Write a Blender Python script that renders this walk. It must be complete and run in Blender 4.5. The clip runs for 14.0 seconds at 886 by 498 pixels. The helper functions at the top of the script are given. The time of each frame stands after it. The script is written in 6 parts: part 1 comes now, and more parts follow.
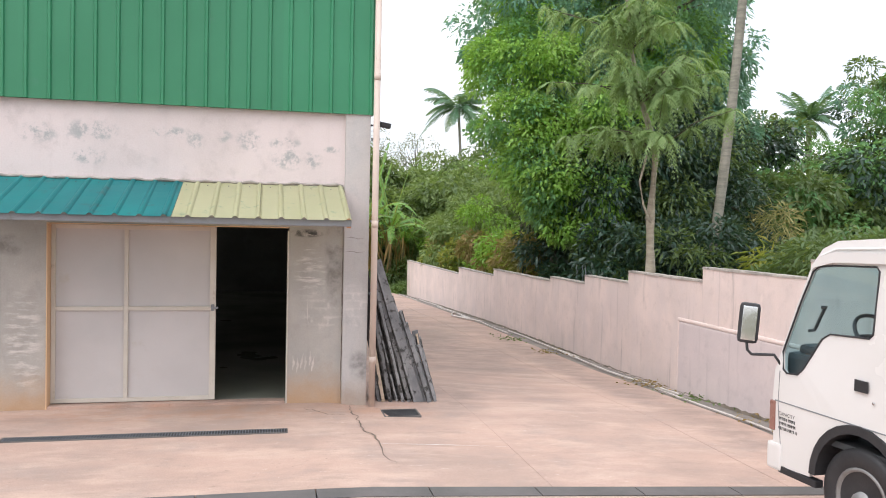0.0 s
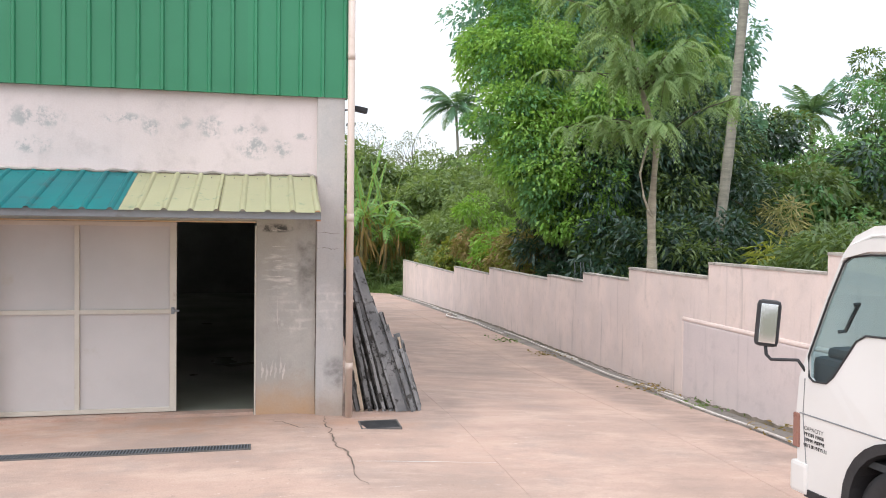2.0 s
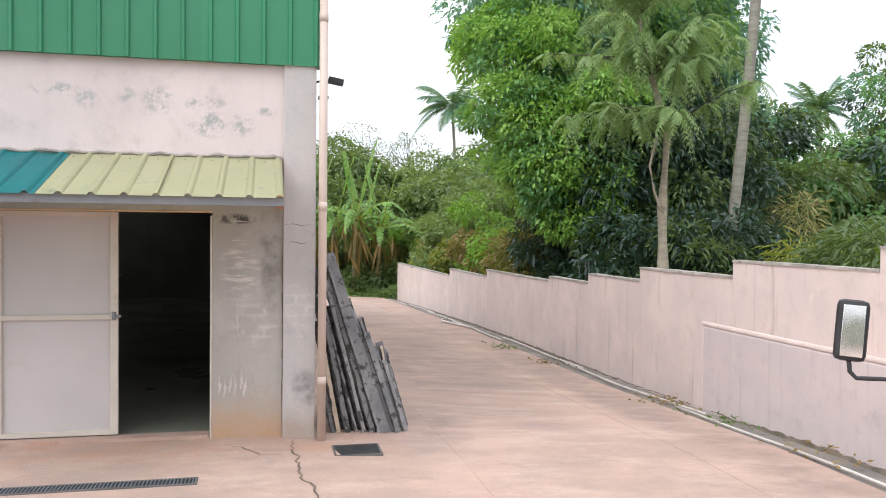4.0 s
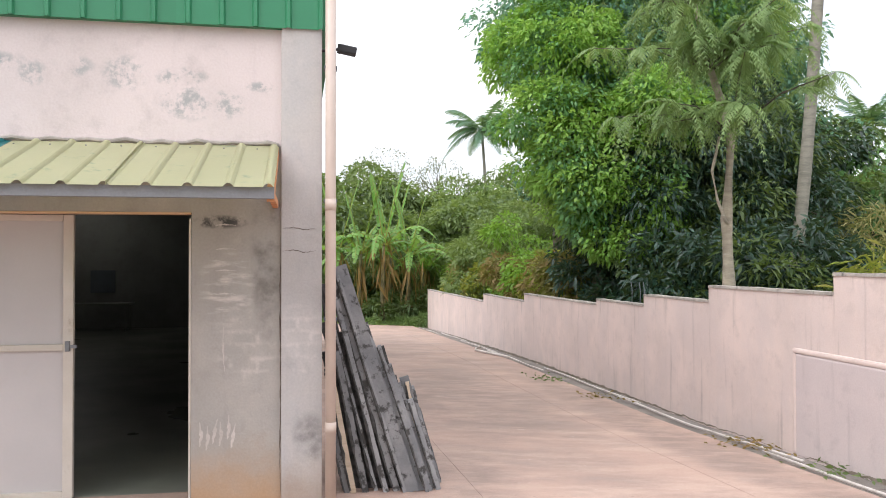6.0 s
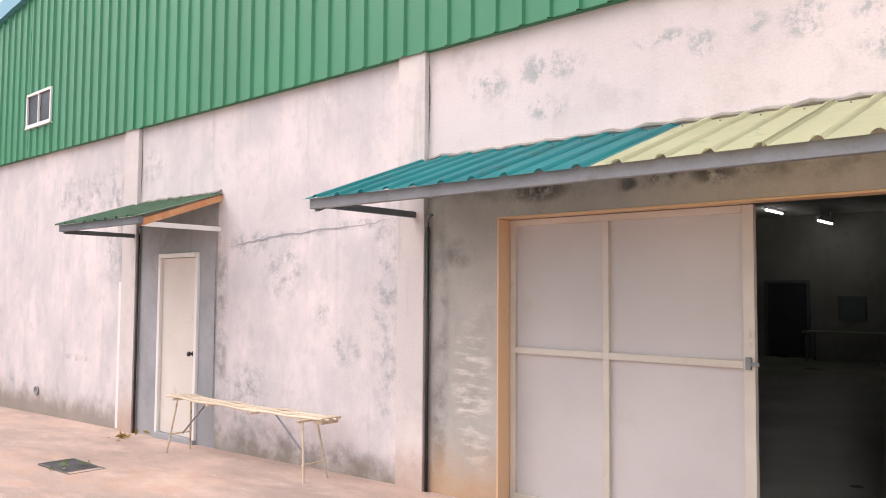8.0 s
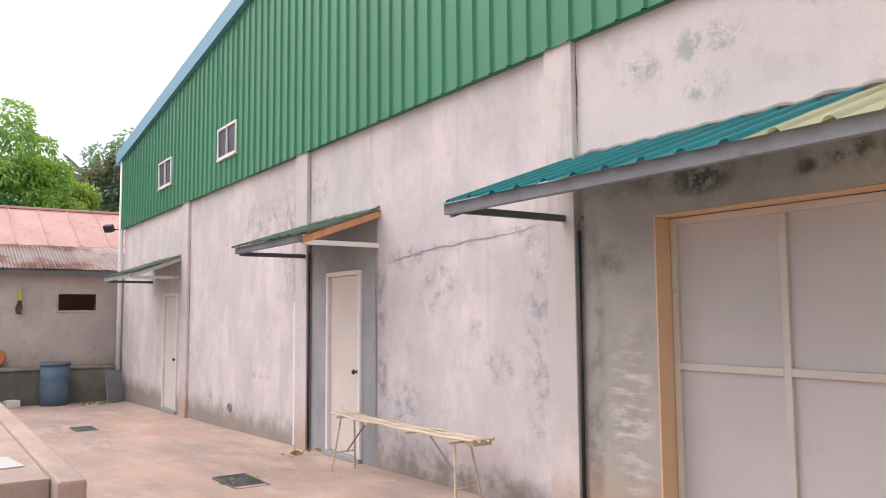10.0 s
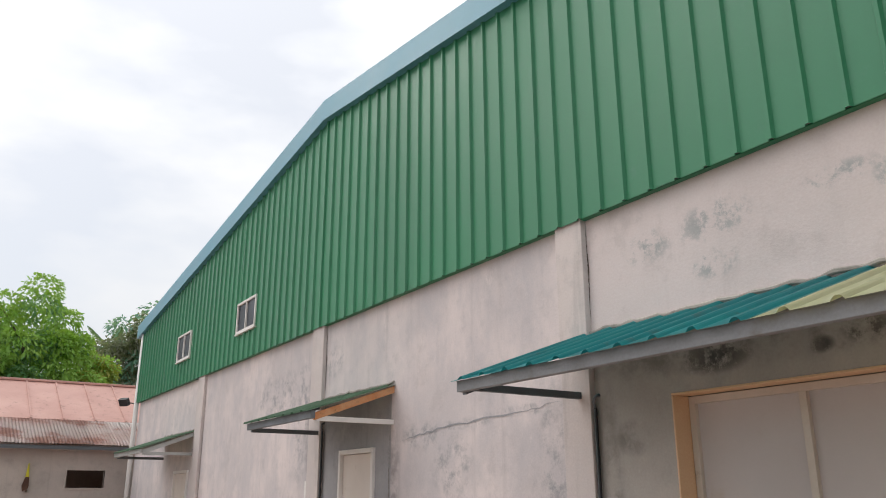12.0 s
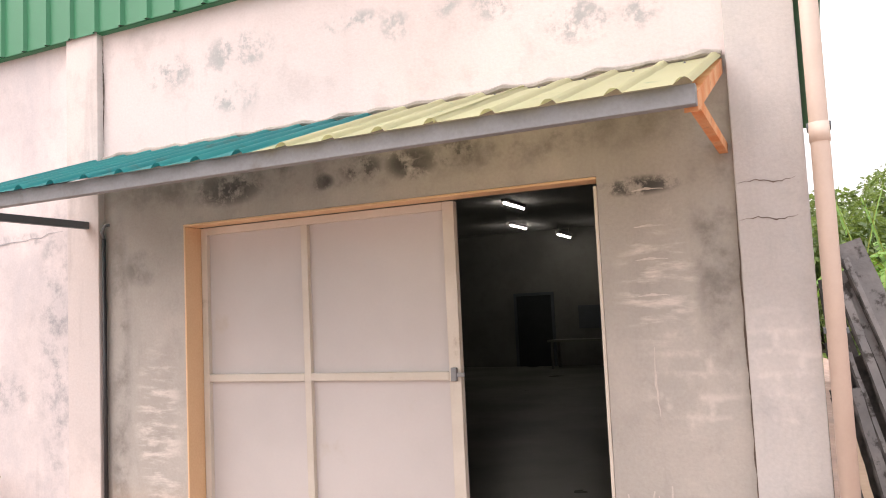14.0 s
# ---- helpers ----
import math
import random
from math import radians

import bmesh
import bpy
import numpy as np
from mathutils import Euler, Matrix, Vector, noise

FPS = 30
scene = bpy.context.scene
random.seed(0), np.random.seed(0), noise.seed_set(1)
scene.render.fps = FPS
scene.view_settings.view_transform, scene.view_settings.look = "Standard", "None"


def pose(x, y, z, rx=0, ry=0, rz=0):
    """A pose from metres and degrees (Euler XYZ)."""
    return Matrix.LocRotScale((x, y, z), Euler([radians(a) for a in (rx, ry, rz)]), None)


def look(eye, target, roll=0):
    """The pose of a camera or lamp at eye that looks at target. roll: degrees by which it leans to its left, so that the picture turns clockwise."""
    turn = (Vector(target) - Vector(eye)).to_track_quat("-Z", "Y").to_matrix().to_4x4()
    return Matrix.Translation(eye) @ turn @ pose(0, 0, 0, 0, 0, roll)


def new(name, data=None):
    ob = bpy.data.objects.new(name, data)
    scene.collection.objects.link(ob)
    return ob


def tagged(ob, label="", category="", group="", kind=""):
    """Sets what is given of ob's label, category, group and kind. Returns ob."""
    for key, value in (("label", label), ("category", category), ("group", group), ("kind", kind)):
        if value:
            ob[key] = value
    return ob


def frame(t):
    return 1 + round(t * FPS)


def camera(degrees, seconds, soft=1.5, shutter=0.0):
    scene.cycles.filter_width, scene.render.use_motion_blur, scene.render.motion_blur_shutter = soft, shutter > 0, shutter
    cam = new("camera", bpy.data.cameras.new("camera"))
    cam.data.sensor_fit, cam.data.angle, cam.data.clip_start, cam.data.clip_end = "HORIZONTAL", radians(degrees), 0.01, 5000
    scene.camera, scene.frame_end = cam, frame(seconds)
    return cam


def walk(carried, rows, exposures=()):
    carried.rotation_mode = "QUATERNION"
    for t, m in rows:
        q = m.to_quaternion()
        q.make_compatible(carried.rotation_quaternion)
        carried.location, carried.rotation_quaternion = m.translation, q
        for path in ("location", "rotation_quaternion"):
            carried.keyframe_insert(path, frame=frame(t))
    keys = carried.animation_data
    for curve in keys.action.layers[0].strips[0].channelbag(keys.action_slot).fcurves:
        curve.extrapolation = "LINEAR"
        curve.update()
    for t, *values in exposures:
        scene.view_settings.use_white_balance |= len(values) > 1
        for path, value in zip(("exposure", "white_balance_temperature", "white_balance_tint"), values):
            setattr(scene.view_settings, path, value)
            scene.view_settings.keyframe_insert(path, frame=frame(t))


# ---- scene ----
cam = camera(58.6, 14.0, soft=1.0)
EXPOSURES = [(0.0, 0.3, 6330, 13), (3.0, 0.3, 6200, 11), (5.5, 0.36, 6350, 14), (6.5, 0.34, 6350, 13), (7.5, 0.32, 6500, 16), (8.0, 0.52, 6550, 17), (8.5, 0.42, 6600, 18), (11.0, 0.15, 6420, 14), (11.5, 0.03, 6500, 12), (12.0, -0.32, 6550, 10), (12.5, -0.25, 6700, 12), (13.0, -0.14, 6900, 15), (13.5, 0.34, 6980, 17), (14.0, 0.72, 6950, 19)]
PATH = [
    (0, (-0.225, 0.329, 2.283), (0.204, 2.282, 2.228), 1.2),
    (0.5, (-0.154, 0.374, 2.296), (0.282, 2.325, 2.244), 1.2),
    (1, (-0.028, 0.63, 2.283), (0.405, 2.581, 2.227), 1.2),
    (1.5, (0.097, 0.879, 2.238), (0.529, 2.831, 2.184), 0.9),
    (2, (0.179, 1.144, 2.2), (0.606, 3.097, 2.146), 0.7),
    (2.5, (0.278, 1.417, 2.176), (0.708, 3.37, 2.121), 0.6),
    (3, (0.371, 1.713, 2.151), (0.805, 3.665, 2.102), 0.6),
    (5.5, (0.802, 3.747, 1.897), (1.218, 5.703, 1.871), 0.3),
    (6, (0.852, 4.16, 1.857), (1.21, 6.128, 1.888), -0.1),
    (6.5, (0.884, 4.528, 1.783), (1.006, 6.523, 1.851), -0.3),
    (7, (0.914, 4.93, 1.688), (0.628, 6.908, 1.779), -0.3),
    (7.5, (0.916, 5.276, 1.66), (0.031, 7.067, 1.754), 0.1),
    (8, (0.975, 5.631, 1.642), (-0.348, 7.127, 1.752), 0.4),
    (8.5, (0.941, 5.882, 1.617), (-0.575, 7.181, 1.744), 0.33),
    (11, (0.890, 6.350, 1.541), (-0.796, 7.396, 1.790), -0.28),
    (11.5, (0.900, 6.349, 1.567), (-0.744, 7.389, 2.035), -0.20),
    (12, (0.921, 6.332, 1.586), (-0.688, 7.362, 2.179), -0.12),
    (12.5, (0.902, 6.343, 1.571), (-0.698, 7.452, 2.031), -0.44),
    (13, (0.922, 6.391, 1.561), (-0.532, 7.734, 1.855), -1.46),
    (13.5, (0.980, 6.458, 1.572), (-0.164, 8.086, 1.771), -2.38),
    (14, (1.030, 6.501, 1.555), (0.183, 8.305, 1.719), -2.62),
]
walk(cam, [(t, look(eye, target, roll)) for t, eye, target, roll in PATH], exposures=EXPOSURES)

# ---- world and light ----
world = bpy.data.worlds.new("world")
scene.world = world
world.use_nodes = True
wn, wl = world.node_tree.nodes, world.node_tree.links
wn.clear()
SUN_EL, SUN_AZ = 50.0, 235.0
sky = wn.new("ShaderNodeTexSky")
sky.sky_type, sky.sun_disc = "NISHITA", False
sky.sun_elevation, sky.sun_rotation = radians(SUN_EL), radians(SUN_AZ)
sky.air_density, sky.dust_density = 1.0, 2.0
bg_sky, bg_cloud, mixw, outw = wn.new("ShaderNodeBackground"), wn.new("ShaderNodeBackground"), wn.new("ShaderNodeMixShader"), wn.new("ShaderNodeOutputWorld")
bg_sky.inputs["Strength"].default_value = 0.15
bg_cloud.inputs["Color"].default_value = (0.97, 0.98, 1.0, 1)
wco, wmap, wno, wra = wn.new("ShaderNodeTexCoord"), wn.new("ShaderNodeMapping"), wn.new("ShaderNodeTexNoise"), wn.new("ShaderNodeMapRange")
wmap.inputs["Scale"].default_value = (1.0, 1.0, 2.6)
wno.inputs["Scale"].default_value, wno.inputs["Detail"].default_value = 2.2, 6.0
wra.inputs["From Min"].default_value, wra.inputs["From Max"].default_value = 0.42, 0.58
wra.inputs["To Min"].default_value = 0.66
wl.new(wco.outputs["Generated"], wmap.inputs["Vector"])
wl.new(wmap.outputs["Vector"], wno.inputs["Vector"])
# an overcast dome is about twice as bright overhead as at the horizon
wse, wup = wn.new("ShaderNodeSeparateXYZ"), wn.new("ShaderNodeMapRange")
wup.inputs["To Min"].default_value, wup.inputs["To Max"].default_value = 1.0, 1.9
wl.new(wco.outputs["Generated"], wse.inputs[0])
wl.new(wse.outputs["Z"], wup.inputs["Value"])
wl.new(wup.outputs["Result"], bg_cloud.inputs["Strength"])
wl.new(wno.outputs["Fac"], wra.inputs["Value"])
wl.new(sky.outputs["Color"], bg_sky.inputs["Color"])
wl.new(wra.outputs["Result"], mixw.inputs["Fac"])
wl.new(bg_sky.outputs["Background"], mixw.inputs[1])
wl.new(bg_cloud.outputs["Background"], mixw.inputs[2])
wl.new(mixw.outputs["Shader"], outw.inputs["Surface"])

sun = new("sun", bpy.data.lights.new("sun", "SUN"))
sun.data.energy, sun.data.angle, sun.data.color = 1.5, radians(50), (1.0, 0.97, 0.94)
sun.matrix_world = look((0, 0, 50), (-50 * math.sin(radians(SUN_AZ)), -50 * math.cos(radians(SUN_AZ)) , 50 - 50 * math.tan(radians(SUN_EL))))

# ---- materials ----
def shader(name, rough=0.8, metal=0.0):
    m = bpy.data.materials.new(name)
    m.use_nodes = True
    b = m.node_tree.nodes["Principled BSDF"]
    b.inputs["Roughness"].default_value, b.inputs["Metallic"].default_value = rough, metal
    return m, m.node_tree.nodes, m.node_tree.links, b


def noise_of(n, l, co, scale, detail=5.0, rough=0.55):
    t = n.new("ShaderNodeTexNoise")
    t.inputs["Scale"].default_value, t.inputs["Detail"].default_value, t.inputs["Roughness"].default_value = scale, detail, rough
    l.new(co, t.inputs["Vector"])
    return t.outputs["Fac"]


def ranged(n, l, value, lo, hi, a=0.0, b=1.0):
    t = n.new("ShaderNodeMapRange")
    t.interpolation_type = "SMOOTHSTEP"
    for key, v in (("From Min", lo), ("From Max", hi), ("To Min", a), ("To Max", b)):
        t.inputs[key].default_value = v
    l.new(value, t.inputs["Value"])
    return t.outputs["Result"]


def maths(n, l, op, a, b):
    t = n.new("ShaderNodeMath")
    t.operation = op
    for i, v in enumerate((a, b)):
        if isinstance(v, (int, float)):
            t.inputs[i].default_value = v
        else:
            l.new(v, t.inputs[i])
    return t.outputs["Value"]


def blend(n, l, fac, a, b, kind="MIX"):
    t = n.new("ShaderNodeMix")
    t.data_type, t.blend_type = "RGBA", kind
    for i, v in ((0, fac), (6, a), (7, b)):
        if isinstance(v, (int, float)):
            t.inputs[i].default_value = v
        elif isinstance(v, tuple):
            t.inputs[i].default_value = (*v, 1)
        else:
            l.new(v, t.inputs[i])
    return t.outputs[2]


def surface(name, a, b, scale=2.0, rough=0.8, metal=0.0, bump=0.15, fine=70.0, worn=None, dirt=None, dirt_lo=0.55, dirt_hi=0.75, dirt_scale=5.0, per_piece=0.0, stretch=(1, 1, 1), grain=0.3):
    """Two tones at a large scale, grain at a fine one, dirt in patches, relief, and a small change from piece to piece."""
    m, n, l, p = shader(name, rough, metal)
    co = n.new("ShaderNodeTexCoord").outputs["Object"]
    if stretch != (1, 1, 1):
        mp = n.new("ShaderNodeMapping")
        mp.inputs["Scale"].default_value = stretch
        l.new(co, mp.inputs["Vector"])
        co = mp.outputs["Vector"]
    big, small = noise_of(n, l, co, scale), noise_of(n, l, co, fine, 3.0)
    col = blend(n, l, ranged(n, l, big, 0.3, 0.7), a, b)
    col = blend(n, l, grain, col, blend(n, l, small, (0.25, 0.25, 0.25), (0.75, 0.75, 0.75)), "OVERLAY")
    if dirt:
        col = blend(n, l, ranged(n, l, noise_of(n, l, co, dirt_scale, 8.0, 0.65), dirt_lo, dirt_hi), col, dirt)
    if worn:
        mw = n.new("ShaderNodeMapping")
        mw.inputs["Scale"].default_value = (1.0, 2.0, 1.0)
        l.new(co, mw.inputs["Vector"])
        col = blend(n, l, ranged(n, l, noise_of(n, l, mw.outputs["Vector"], 2.2, 10.0, 0.72), 0.48, 0.72, 0.0, 0.6), col, worn)
        specks = noise_of(n, l, co, 14.0, 6.0, 0.7)
        col = blend(n, l, ranged(n, l, specks, 0.6, 0.72, 0.0, 0.6), col, tuple(c * 0.55 for c in b))
    if per_piece:
        r = n.new("ShaderNodeObjectInfo").outputs["Random"]
        h = n.new("ShaderNodeHueSaturation")
        l.new(ranged(n, l, r, 0, 1, 1 - per_piece, 1 + per_piece), h.inputs["Value"])
        l.new(col, h.inputs["Color"])
        col = h.outputs["Color"]
    l.new(col, p.inputs["Base Color"])
    l.new(ranged(n, l, big, 0.2, 0.8, max(0.0, rough - 0.1), min(1.0, rough + 0.1)), p.inputs["Roughness"])
    if bump:
        bn = n.new("ShaderNodeBump")
        bn.inputs["Strength"].default_value, bn.inputs["Distance"].default_value = bump, 0.01
        l.new(small, bn.inputs["Height"])
        l.new(bn.outputs["Normal"], p.inputs["Normal"])
    return m


def plaster(name, a, b, spots=(), spot_colour=(0.28, 0.29, 0.29), pale=(), pale_colour=(0.7, 0.68, 0.66), streak=0.35, foot=None, spot_lo=0.50, spot_hi=0.60, cool=None, courses=(), damp=()):
    """Painted or raw cement render: cloudy tone, rain streaks, peeled spots and pale rubbed marks at given places (x, z, half width, half height)."""
    m, n, l, p = shader(name, 0.88)
    co = n.new("ShaderNodeTexCoord").outputs["Object"]
    sep = n.new("ShaderNodeSeparateXYZ")
    l.new(co, sep.inputs[0])
    big, mid, fine = noise_of(n, l, co, 0.9, 6.0, 0.6), noise_of(n, l, co, 4.0, 8.0, 0.65), noise_of(n, l, co, 55.0, 4.0)
    col = blend(n, l, ranged(n, l, big, 0.35, 0.65), a, b)
    col = blend(n, l, ranged(n, l, mid, 0.5, 0.72, 0.0, 0.5), col, tuple(c * 0.8 for c in b))
    if cool:
        mc = n.new("ShaderNodeMapping")
        mc.inputs["Location"].default_value = (3.1, 1.7, 8.2)
        mc.inputs["Scale"].default_value = (1.5, 1.5, 0.8)
        l.new(co, mc.inputs["Vector"])
        col = blend(n, l, ranged(n, l, noise_of(n, l, mc.outputs["Vector"], 1.3, 9.0, 0.68), 0.36, 0.72, 0.0, 0.75), col, cool)
        blot = noise_of(n, l, mc.outputs["Vector"], 3.4, 10.0, 0.72)
        col = blend(n, l, ranged(n, l, blot, 0.55, 0.8, 0.0, 0.5), col, tuple(c * 0.7 for c in cool))
        col = blend(n, l, ranged(n, l, blot, 0.26, 0.42, 0.5, 0.0), col, tuple(min(0.8, c * 1.12) for c in a))
    mp = n.new("ShaderNodeMapping")
    mp.inputs["Scale"].default_value = (7.0, 7.0, 0.55)
    l.new(co, mp.inputs["Vector"])
    run = noise_of(n, l, mp.outputs["Vector"], 1.0, 6.0, 0.6)
    col = blend(n, l, ranged(n, l, run, 0.55, 0.78, 0.0, streak), col, tuple(c * 0.55 for c in b))

    def patch(x, z, rx, rz):
        dx = maths(n, l, "DIVIDE", maths(n, l, "SUBTRACT", sep.outputs["X"], x), rx)
        dz = maths(n, l, "DIVIDE", maths(n, l, "SUBTRACT", sep.outputs["Z"], z), rz)
        d = maths(n, l, "ADD", maths(n, l, "MULTIPLY", dx, dx), maths(n, l, "MULTIPLY", dz, dz))
        return ranged(n, l, d, 0.05, 1.6, 1.0, 0.0)

    def join(places):
        out = None
        for s in places:
            v = patch(*s)
            out = v if out is None else maths(n, l, "MAXIMUM", out, v)
        return out
    if spots:
        torn = ranged(n, l, noise_of(n, l, co, 7.0, 11.0, 0.75), spot_lo, spot_hi)
        col = blend(n, l, maths(n, l, "MULTIPLY", join(spots), torn), col, spot_colour)
    if pale:
        mp2 = n.new("ShaderNodeMapping")
        mp2.inputs["Scale"].default_value = (3.6, 3.6, 15.0)
        l.new(co, mp2.inputs["Vector"])
        rub = ranged(n, l, noise_of(n, l, mp2.outputs["Vector"], 1.0, 7.0, 0.62), 0.47, 0.68)
        col = blend(n, l, maths(n, l, "MULTIPLY", join(pale), rub), col, pale_colour)
    if courses:
        # block courses showing through as rubbed pale smears
        sw = n.new("ShaderNodeCombineXYZ")
        wob = noise_of(n, l, co, 5.0, 3.0)
        l.new(sep.outputs["X"], sw.inputs["X"])
        l.new(maths(n, l, "ADD", sep.outputs["Z"], maths(n, l, "MULTIPLY", wob, 0.11)), sw.inputs["Y"])
        br = n.new("ShaderNodeTexBrick")
        br.inputs["Color1"].default_value, br.inputs["Color2"].default_value, br.inputs["Mortar"].default_value = (0.0, 0.0, 0.0, 1), (0.75, 0.75, 0.75, 1), (1, 1, 1, 1)
        for key, v in (("Scale", 1.0), ("Mortar Size", 0.03), ("Mortar Smooth", 1.0), ("Brick Width", 0.21), ("Row Height", 0.105), ("Bias", -0.25)):
            br.inputs[key].default_value = v
        l.new(sw.outputs[0], br.inputs["Vector"])
        worn_off = ranged(n, l, noise_of(n, l, co, 5.0, 7.0, 0.7), 0.42, 0.64, 0.05, 0.7)
        fac = maths(n, l, "MULTIPLY", maths(n, l, "MULTIPLY", br.outputs["Color"], worn_off), join(courses))
        col = blend(n, l, fac, col, pale_colour)
    if damp:
        soft = ranged(n, l, mid, 0.38, 0.66, 0.1, 0.95)
        col = blend(n, l, maths(n, l, "MULTIPLY", join(damp), soft), col, tuple(c * 0.5 for c in b))
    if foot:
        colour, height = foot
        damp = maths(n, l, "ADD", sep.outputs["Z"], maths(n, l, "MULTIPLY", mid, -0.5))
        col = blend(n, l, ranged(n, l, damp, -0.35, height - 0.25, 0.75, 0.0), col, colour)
    col = blend(n, l, 0.3, col, blend(n, l, fine, (0.3, 0.3, 0.3), (0.7, 0.7, 0.7)), "OVERLAY")
    l.new(col, p.inputs["Base Color"])
    bn = n.new("ShaderNodeBump")
    bn.inputs["Strength"].default_value, bn.inputs["Distance"].default_value = 0.25, 0.012
    l.new(maths(n, l, "ADD", maths(n, l, "MULTIPLY", fine, 0.5), mid), bn.inputs["Height"])
    l.new(bn.outputs["Normal"], p.inputs["Normal"])
    return m


def slab_concrete(name):
    """Old yard concrete: pink tan, brushed across the slabs, with scuffs, damp patches and red earth near the door."""
    m, n, l, p = shader(name, 0.84)
    co = n.new("ShaderNodeTexCoord").outputs["Object"]

    def stretched(*k):
        mp = n.new("ShaderNodeMapping")
        mp.inputs["Scale"].default_value = k
        l.new(co, mp.inputs["Vector"])
        return mp.outputs["Vector"]
    brushed, wide = stretched(0.7, 1.7, 1), stretched(0.8, 1.0, 1)
    col = blend(n, l, ranged(n, l, noise_of(n, l, wide, 0.7, 6.0, 0.6), 0.32, 0.68), (0.47, 0.325, 0.26), (0.36, 0.262, 0.215))
    col = blend(n, l, ranged(n, l, noise_of(n, l, brushed, 1.1, 10.0, 0.72), 0.42, 0.7, 0.0, 0.6), col, (0.58, 0.43, 0.355))
    col = blend(n, l, ranged(n, l, noise_of(n, l, brushed, 1.7, 10.0, 0.74), 0.5, 0.72, 0.0, 0.6), col, (0.30, 0.225, 0.185))
    col = blend(n, l, ranged(n, l, noise_of(n, l, wide, 1.4, 11.0, 0.75), 0.5, 0.72, 0.0, 0.7), col, (0.35, 0.275, 0.24))
    # scuffs and crumbs
    col = blend(n, l, ranged(n, l, noise_of(n, l, brushed, 7.0, 6.0, 0.75), 0.63, 0.72, 0.0, 0.7), col, (0.72, 0.60, 0.53))
    col = blend(n, l, ranged(n, l, noise_of(n, l, co, 16.0, 6.0, 0.7), 0.62, 0.72, 0.0, 0.6), col, (0.2, 0.15, 0.12))
    # red earth washed out before the door
    sep = n.new("ShaderNodeSeparateXYZ")
    l.new(co, sep.inputs[0])
    red = None
    for x, y, rx, ry in ((-1.2, 10.2, 2.4, 0.5), (-6.5, 8.9, 3.5, 1.0), (-13.0, 9.6, 3.0, 0.8), (1.2, 10.3, 0.7, 0.5)):
        dx = maths(n, l, "DIVIDE", maths(n, l, "SUBTRACT", sep.outputs["X"], x), rx)
        dy = maths(n, l, "DIVIDE", maths(n, l, "SUBTRACT", sep.outputs["Y"], y), ry)
        d = ranged(n, l, maths(n, l, "ADD", maths(n, l, "MULTIPLY", dx, dx), maths(n, l, "MULTIPLY", dy, dy)), 0.2, 1.5, 1.0, 0.0)
        red = d if red is None else maths(n, l, "MAXIMUM", red, d)
    col = blend(n, l, maths(n, l, "MULTIPLY", red, ranged(n, l, noise_of(n, l, wide, 2.6, 8.0, 0.65), 0.42, 0.66, 0.05, 0.6)), col, (0.44, 0.255, 0.17))
    # grey brown damp where the yard drains
    wet = None
    for x, y, rx, ry in ((-5.2, 8.3, 2.6, 0.7), (-8.5, 9.6, 2.8, 0.7), (-4.2, 9.9, 1.8, 0.5), (-13.5, 8.6, 3.5, 0.6), (-17.5, 9.6, 2.0, 0.9), (2.2, 11.6, 0.7, 1.4), (3.6, 17.0, 1.4, 4.0), (5.6, 14.0, 0.5, 8.0)):
        dx = maths(n, l, "DIVIDE", maths(n, l, "SUBTRACT", sep.outputs["X"], x), rx)
        dy = maths(n, l, "DIVIDE", maths(n, l, "SUBTRACT", sep.outputs["Y"], y), ry)
        d = ranged(n, l, maths(n, l, "ADD", maths(n, l, "MULTIPLY", dx, dx), maths(n, l, "MULTIPLY", dy, dy)), 0.1, 1.6, 1.0, 0.0)
        wet = d if wet is None else maths(n, l, "MAXIMUM", wet, d)
    col = blend(n, l, maths(n, l, "MULTIPLY", wet, ranged(n, l, noise_of(n, l, brushed, 2.0, 9.0, 0.7), 0.4, 0.62, 0.15, 0.8)), col, (0.27, 0.205, 0.175))
    fine = noise_of(n, l, co, 60.0, 4.0)
    col = blend(n, l, 0.35, col, blend(n, l, fine, (0.25, 0.25, 0.25), (0.75, 0.75, 0.75)), "OVERLAY")
    l.new(col, p.inputs["Base Color"])
    bn = n.new("ShaderNodeBump")
    bn.inputs["Strength"].default_value, bn.inputs["Distance"].default_value = 0.35, 0.012
    l.new(maths(n, l, "ADD", fine, noise_of(n, l, brushed, 12.0, 5.0)), bn.inputs["Height"])
    l.new(bn.outputs["Normal"], p.inputs["Normal"])
    return m


def leafy(name, a, b, c, rough=0.5, through_light=0.3):
    """Foliage: three greens, picked leaf by leaf, with some light passing through."""
    m, n, l, p = shader(name, rough)
    r = n.new("ShaderNodeNewGeometry").outputs["Random Per Island"]
    co = n.new("ShaderNodeTexCoord").outputs["Object"]
    col = blend(n, l, r, a, b)
    col = blend(n, l, ranged(n, l, noise_of(n, l, co, 0.7, 3.0), 0.45, 0.7), col, c)
    l.new(col, p.inputs["Base Color"])
    t, mix = n.new("ShaderNodeBsdfTranslucent"), n.new("ShaderNodeMixShader")
    l.new(blend(n, l, 0.5, col, (0.3, 0.4, 0.03)), t.inputs["Color"])
    mix.inputs[0].default_value = through_light
    l.new(p.outputs[0], mix.inputs[1])
    l.new(t.outputs[0], mix.inputs[2])
    l.new(mix.outputs[0], n["Material Output"].inputs["Surface"])
    return m


